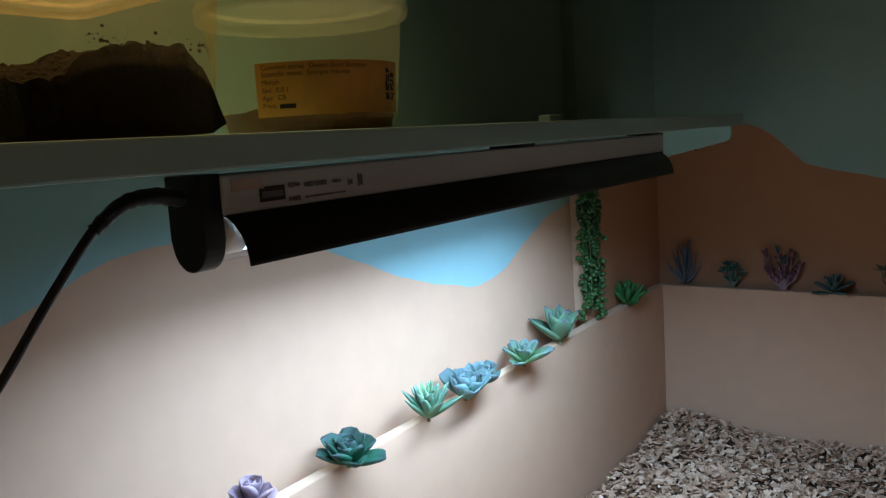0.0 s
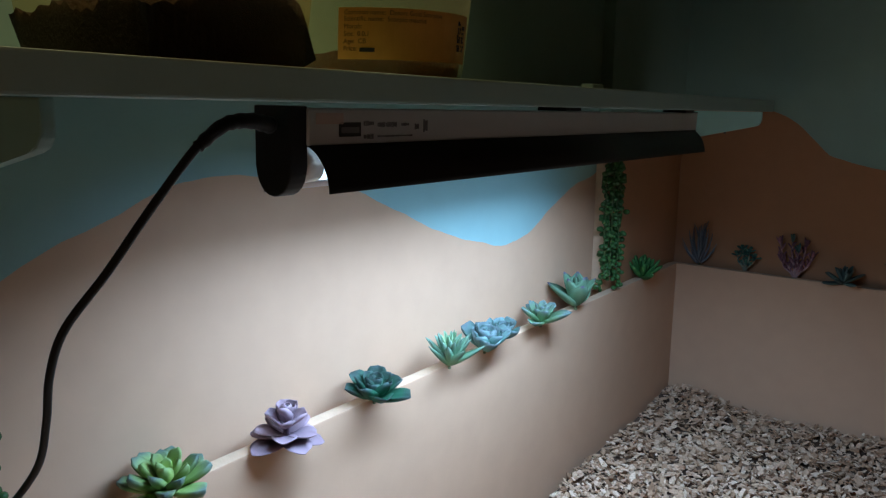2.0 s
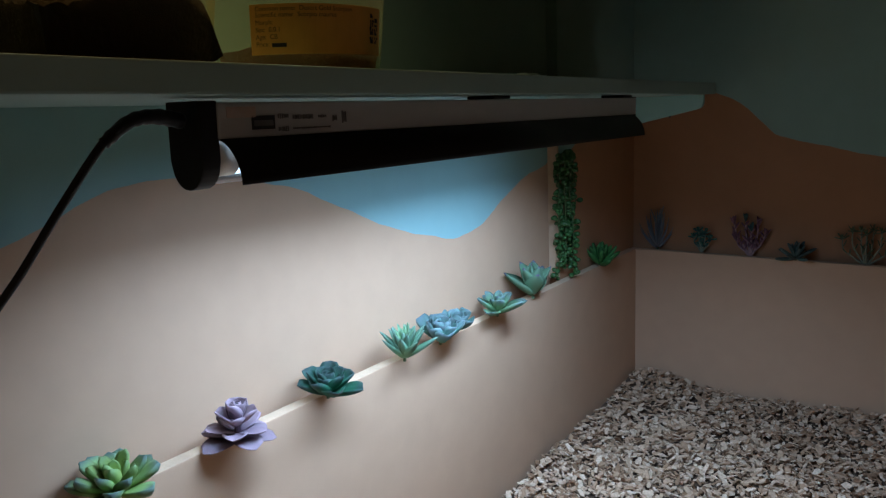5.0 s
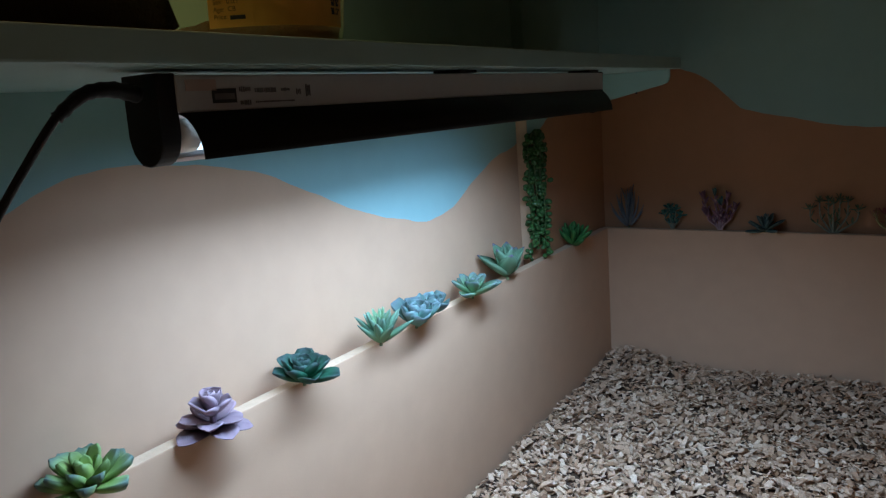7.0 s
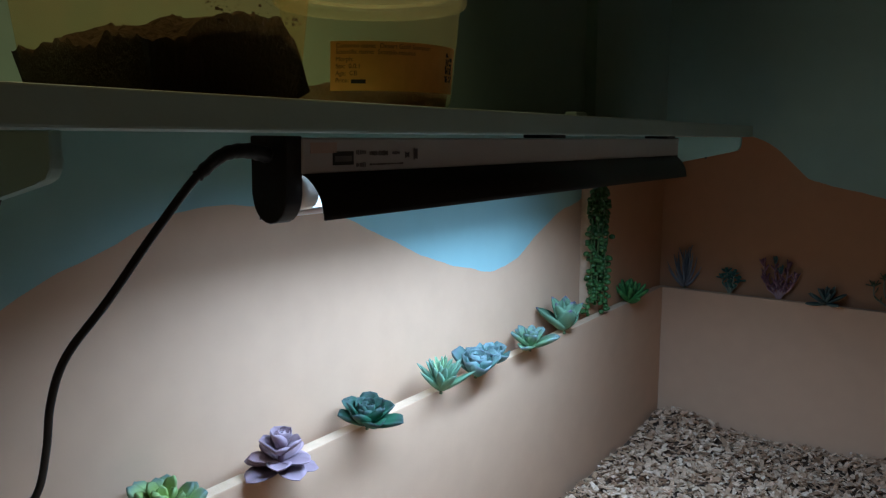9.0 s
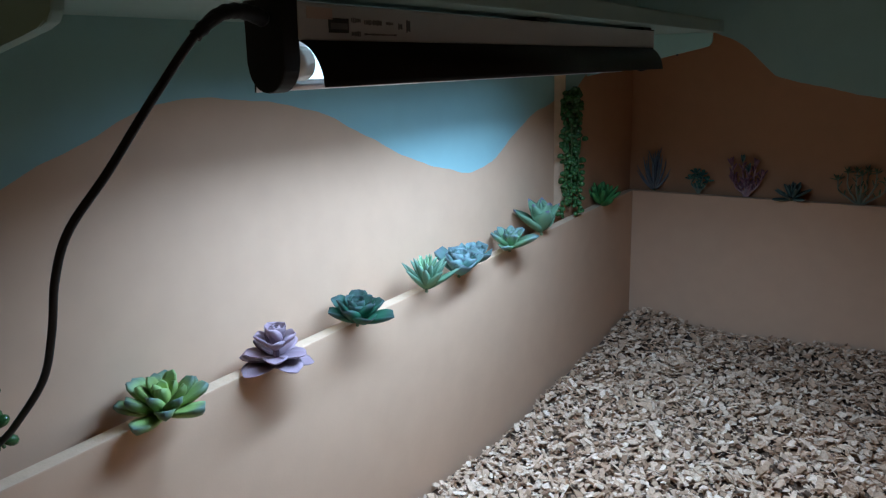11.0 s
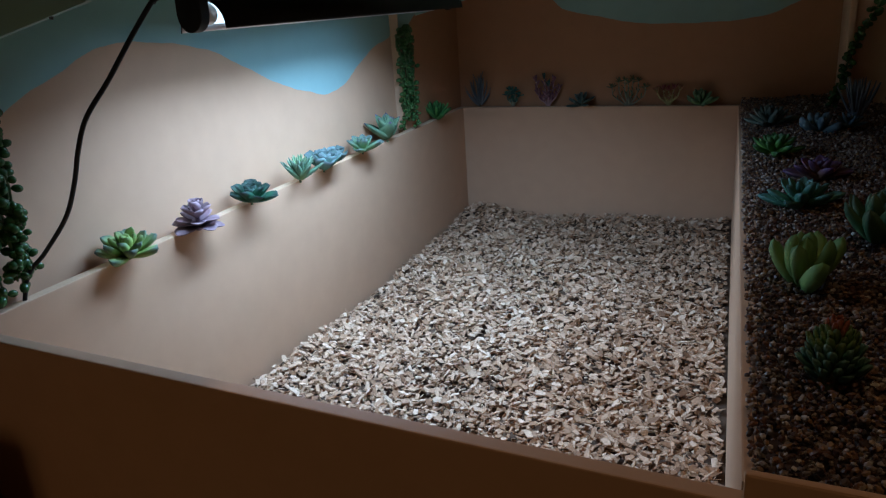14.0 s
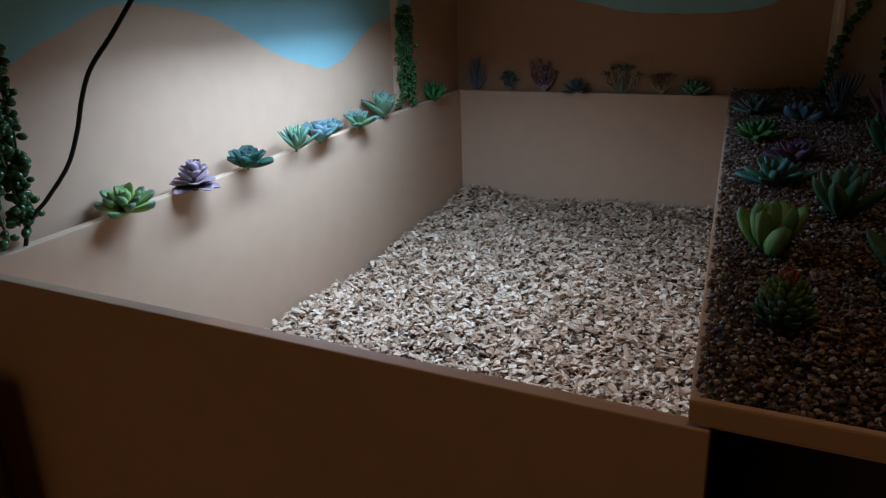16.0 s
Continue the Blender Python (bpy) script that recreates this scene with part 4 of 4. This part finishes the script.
sprig("coral branching succulent with yellow-green stalks", (0.411, 0.013, RIM), [(-0.021, 0, 0.024), (0.020, 0, 0.027), (-0.010, 0.002, 0.027), (0.009, -0.002, 0.029), (0, 0, 0.026)], LIMET, leaf_mesh("lf", 0.20, 0.08, 0.45, 0.3, 0.25, 0.1, mb6), 5, 0.0145, leaf_mesh("lf", 0.26, 0.08, 0.45, 0.3, 0.25, 0.1, mb6h), seed=16, rise=(84, 38), group=GB, thick=0.0016)
mb7 = leaf_mat("leaf_apple", (0.10, 0.22, 0.09), (0.12, 0.26, 0.12), (0.20, 0.34, 0.19))
rosette("apple-green pointed rosette succulent", (0.470, 0.006, RIM - 0.002), 0.031, 22, leaf_mesh("lf", 0.34, 0.12, 0.42, 0.40, 0.3, 0.16, mb7), el=(80, 6), ln=(0.75, 1.0), seed=17, group=GB)


# gravel bed
def bed_at(x, y):
    return (x, y, gravel_height(x, y) - 0.002)


rosette("dusky grey-green rosette succulent lying on gravel", bed_at(0.584, -0.255), 0.040, 22, leaf_mesh("lf", 0.34, 0.1, 0.45, 0.4, 0.2, 0.1, mb4), el=(75, 6), ln=(0.6, 1.0), seed=21, group=GR)
mr2 = leaf_mat("leaf_fresh", (0.14, 0.32, 0.06), (0.08, 0.24, 0.05), (0.05, 0.16, 0.06))
rosette("fresh green rosette succulent with bright heart", bed_at(0.586, -0.460), 0.037, 26, leaf_mesh("lf", 0.34, 0.12, 0.42, 0.45, 0.2, 0.12, mr2), el=(78, 6), ln=(0.5, 1.0), seed=22, group=GR)
mr3 = leaf_mat("leaf_sea_green", (0.10, 0.26, 0.15), (0.07, 0.24, 0.17), (0.08, 0.22, 0.20))
rosette("sea-green rosette succulent with broad pointed leaves", bed_at(0.605, -0.700), 0.038, 20, leaf_mesh("lf", 0.42, 0.1, 0.5, 0.45, 0.25, 0.12, mr3), el=(76, 6), ln=(0.55, 1.05), seed=23, group=GR)
mr7 = leaf_mat("leaf_plum", (0.20, 0.12, 0.045), (0.13, 0.065, 0.08), (0.12, 0.065, 0.17))
rosette("plum rosette succulent with bronze heart", bed_at(0.630, -0.582), 0.037, 18, leaf_mesh("lf", 0.5, 0.1, 0.45, 0.45, 0.2, 0.08, mr7), el=(75, 2), ln=(0.5, 1.0), seed=24, group=GR)
mr6 = leaf_mat("leaf_powder_blue", (0.10, 0.19, 0.21), (0.11, 0.21, 0.25), (0.13, 0.22, 0.29))
rosette("powder-blue succulent with few fat rounded leaves", bed_at(0.646, -0.318), 0.033, 8, leaf_mesh("lf", 0.5, 0.3, 0.3, 0.45, 0.05, 0.15, mr6), el=(60, 10), ln=(0.7, 1.0), seed=25, group=GR)
mr1 = leaf_mat("leaf_jade", (0.16, 0.32, 0.09), (0.20, 0.37, 0.12), (0.13, 0.29, 0.11))
rosette("light green succulent with thick finger-like leaves", bed_at(0.597, -0.908), 0.043, 12, leaf_mesh("lf", 0.36, 0.22, 0.34, 0.48, 0.08, 0.20, mr1), el=(82, 32), ln=(0.72, 1.0), seed=26, group=GR, wide=(0.9, 1.1))
mr4 = leaf_mat("leaf_red_tip", (0.12, 0.20, 0.07), (0.22, 0.14, 0.06), (0.32, 0.10, 0.06), at=(0.05, 0.45, 0.8))
mr4o = leaf_mat("leaf_green_tip", (0.06, 0.15, 0.10), (0.06, 0.17, 0.12), (0.12, 0.24, 0.18))
l4 = leaf_mesh("lf", 0.46, 0.10, 0.5, 0.42, 0.3, 0.14, mr4o)
mr4m = leaf_mat("leaf_lime_dome", (0.10, 0.20, 0.06), (0.11, 0.22, 0.07), (0.14, 0.22, 0.09))
dome("domed layered succulent with red-tipped heart", bed_at(0.606, -1.049), 0.0195, 0.040, 84, (leaf_mesh("lf", 0.40, 0.09, 0.5, 0.42, 0.3, 0.08, mr4), leaf_mesh("lf", 0.44, 0.10, 0.5, 0.42, 0.3, 0.12, mr4m), l4), 0.0135, GR, 27)
mra = leaf_mat("leaf_dark_agave", (0.06, 0.16, 0.07), (0.06, 0.17, 0.08), (0.09, 0.18, 0.12))
lag = leaf_mesh("lf", 0.34, 0.09, 0.55, 0.35, 0.35, 0.14, mra, 0.1)
rosette("dark green agave-like succulent with upright pointed leaves", bed_at(0.656, -0.812), 0.047, 15, lag, el=(82, 32), ln=(0.8, 1.0), seed=28, group=GR)
rosette("dark green agave-like succulent with upright pointed leaves", bed_at(0.692, -0.982), 0.050, 14, lag, el=(80, 26), ln=(0.8, 1.0), seed=29, group=GR)
rosette("dark green agave-like succulent with upright pointed leaves", bed_at(0.724, -0.552), 0.050, 15, lag, el=(82, 30), ln=(0.8, 1.0), seed=30, group=GR)
rosette("slate-blue grass-like succulent with long narrow leaves", bed_at(0.697, -0.250), 0.060, 24, leaf_mesh("lf", 0.09, 0.04, 0.6, 0.15, 0.3, 0.08, mb1), el=(88, 55), ln=(0.8, 1.0), seed=31, group=GR)
rosette("magenta upright pointed succulent in the gravel", bed_at(0.752, -0.36), 0.070, 18, leaf_mesh("lf", 0.16, 0.06, 0.55, 0.35, 0.3, 0.08, mb3), el=(88, 50), ln=(1.0, 0.8), seed=32, group=GR)
rosette("small blue-grey succulent among the gravel", bed_at(0.684, -0.305), 0.026, 20, leaf_mesh("lf", 0.35, 0.1, 0.4, 0.4, 0.2, 0.1, mr6), el=(80, 8), ln=(0.6, 1.0), seed=33, group=GR)

# ---- trailing plants ----
PEARL = mat("pearl_leaf", (0.020, 0.072, 0.020), 0.26, vary=0.35, scale=60, col2=(0.040, 0.118, 0.030))
VINE = mat("vine_stem", (0.06, 0.11, 0.03), 0.6, vary=0.2)
bm = bmesh.new()
bmesh.ops.create_icosphere(bm, subdivisions=2, radius=1.0)
for vv in bm.verts:
    vv.co.z *= 1.25 + 0.25 * (vv.co.z > 0)
    vv.co *= 1 + 0.05 * vv.co.x
PEARL_ME = mesh_of("pearl", bm, PEARL, True)


def trailing(label, base, strands, size, seed, per):
    """Strings of small round leaves that hang from a peg. strands: lists of points below base."""
    r = random.Random(seed)
    plant = root("trailing_plant", pose(*base), label, "hanging plant", "trailing plants in the corners")
    for pts in strands:
        line = spline(pts, 26)
        bm = bmesh.new()
        tube_along(bm, line, 0.0011, 6)
        part("vine", bm, VINE, plant)
        L = sum((b - a).length for a, b in zip(line, line[1:]))
        n = int(L / per)
        for k in range(n):
            s = (k + r.uniform(0.1, 0.9)) / n * 25
            i = min(int(s), 24)
            p = line[i].lerp(line[i + 1], s - i)
            a = r.uniform(0, 6.283)
            d = Vector((math.cos(a), math.sin(a), r.uniform(-0.7, 0.5))) * size * r.uniform(0.9, 1.7)
            sz = size * r.uniform(0.75, 1.15)
            q = (-d).to_track_quat("Z", "Y").to_matrix().to_4x4()
            part("leaf", PEARL_ME, None, plant, m=Matrix.Translation(p + d) @ q @ Matrix.Diagonal((sz * 0.8, sz * 0.8, sz * 0.8, 1)))
    return plant


def strands_down(n, w, d, h, seed, lean=(0, 0)):
    r = random.Random(seed)
    out = []
    for k in range(n):
        x, y = r.uniform(-d, d), (k / max(1, n - 1) - 0.5) * w
        hh = h * r.uniform(0.72, 1.0)
        out.append([(x * 0.4, y * 0.4, 0), (x, y, -0.02)] + [(x + lean[0] * f + r.uniform(-0.003, 0.003), y + lean[1] * f + r.uniform(-0.005, 0.005), -hh * f) for f in (0.3, 0.55, 0.8, 1.0)])
    return out


CX = xl(-0.23) - COLUMN_GAP
trailing("trailing string-of-pearls plant hanging on the corner column", (CX + 0.008, -0.235, 0.977), strands_down(8, 0.040, 0.005, 0.180, 1), 0.0042, 41, 0.0036)
NX = xl(-1.05) - COLUMN_GAP
trailing("large trailing string-of-pearls plant beside the lamp cable", (NX + 0.010, -1.062, 1.0), strands_down(9, 0.036, 0.008, 0.19, 2, (0.0, 0.007)), 0.0048, 42, 0.0037)
trailing("trailing string-of-pearls plant hanging over the gravel bed", (0.720, -0.104, 0.98), [[(0, 0, 0.06), (0.02, -0.004, 0.03), (0.0, -0.006, -0.03), (-0.02, -0.006, -0.08), (-0.035, -0.008, -0.13), (-0.045, -0.01, -0.165)], [(0.02, 0, 0.06), (0.012, -0.004, 0.0), (-0.01, -0.006, -0.05), (-0.028, -0.008, -0.10), (-0.04, -0.012, -0.15)], [(0.04, 0, 0.06), (0.045, -0.006, 0.0), (0.05, -0.006, -0.06), (0.048, -0.008, -0.14)], [(0.06, 0, 0.06), (0.065, -0.006, 0.0), (0.06, -0.006, -0.08), (0.065, -0.008, -0.15)], [(0.08, 0, 0.06), (0.085, -0.006, 0.0), (0.08, -0.006, -0.08), (0.085, -0.008, -0.16)]], 0.0050, 43, 0.0036)

# ---- single chips and pebbles on top ----
r0 = np.random.RandomState(11)
chip_me = []
for vv, ff in CHIPS[:16]:
    me = bpy.data.meshes.new("chip")
    me.from_pydata(vv.tolist(), [], ff)
    me.materials.append(CHIPO)
    chip_me.append(me)
made = 0
while made < 300:
    x, y = r0.uniform(0.0, 0.55), r0.uniform(-0.90, -0.45)
    if not chip_in(x, y):
        continue
    s = r0.uniform(0.009, 0.017)
    part("wood_chip", chip_me[made % 16], None, chip_bed, m=Matrix.Translation((x, y, chip_height(x, y) + 0.004)) @ Euler((r0.normal(0, 0.3), r0.normal(0, 0.3), r0.uniform(0, 6.28))).to_matrix().to_4x4() @ Matrix.Diagonal((s, s, s, 1)))
    made += 1
peb_me = []
for k in range(12):
    vv, ff = pebble_template(100 + k, 1)
    me = bpy.data.meshes.new("pebble")
    me.from_pydata(vv.tolist(), [], ff)
    me.materials.append(PEBO)
    peb_me.append(me)
made = 0
while made < 300:
    x, y = r0.uniform(0.565, 0.72), r0.uniform(-1.17, -0.80)
    if not gravel_in(x, y):
        continue
    q = r0.uniform(0.0040, 0.0066)
    part("pebble", peb_me[made % 12], None, gravel_bed, m=Matrix.Translation((x, y, gravel_height(x, y) + 0.0028)) @ Euler((r0.normal(0, 0.4), r0.normal(0, 0.4), r0.uniform(0, 6.28))).to_matrix().to_4x4() @ Matrix.Diagonal((q, q, q, 1)))
    made += 1
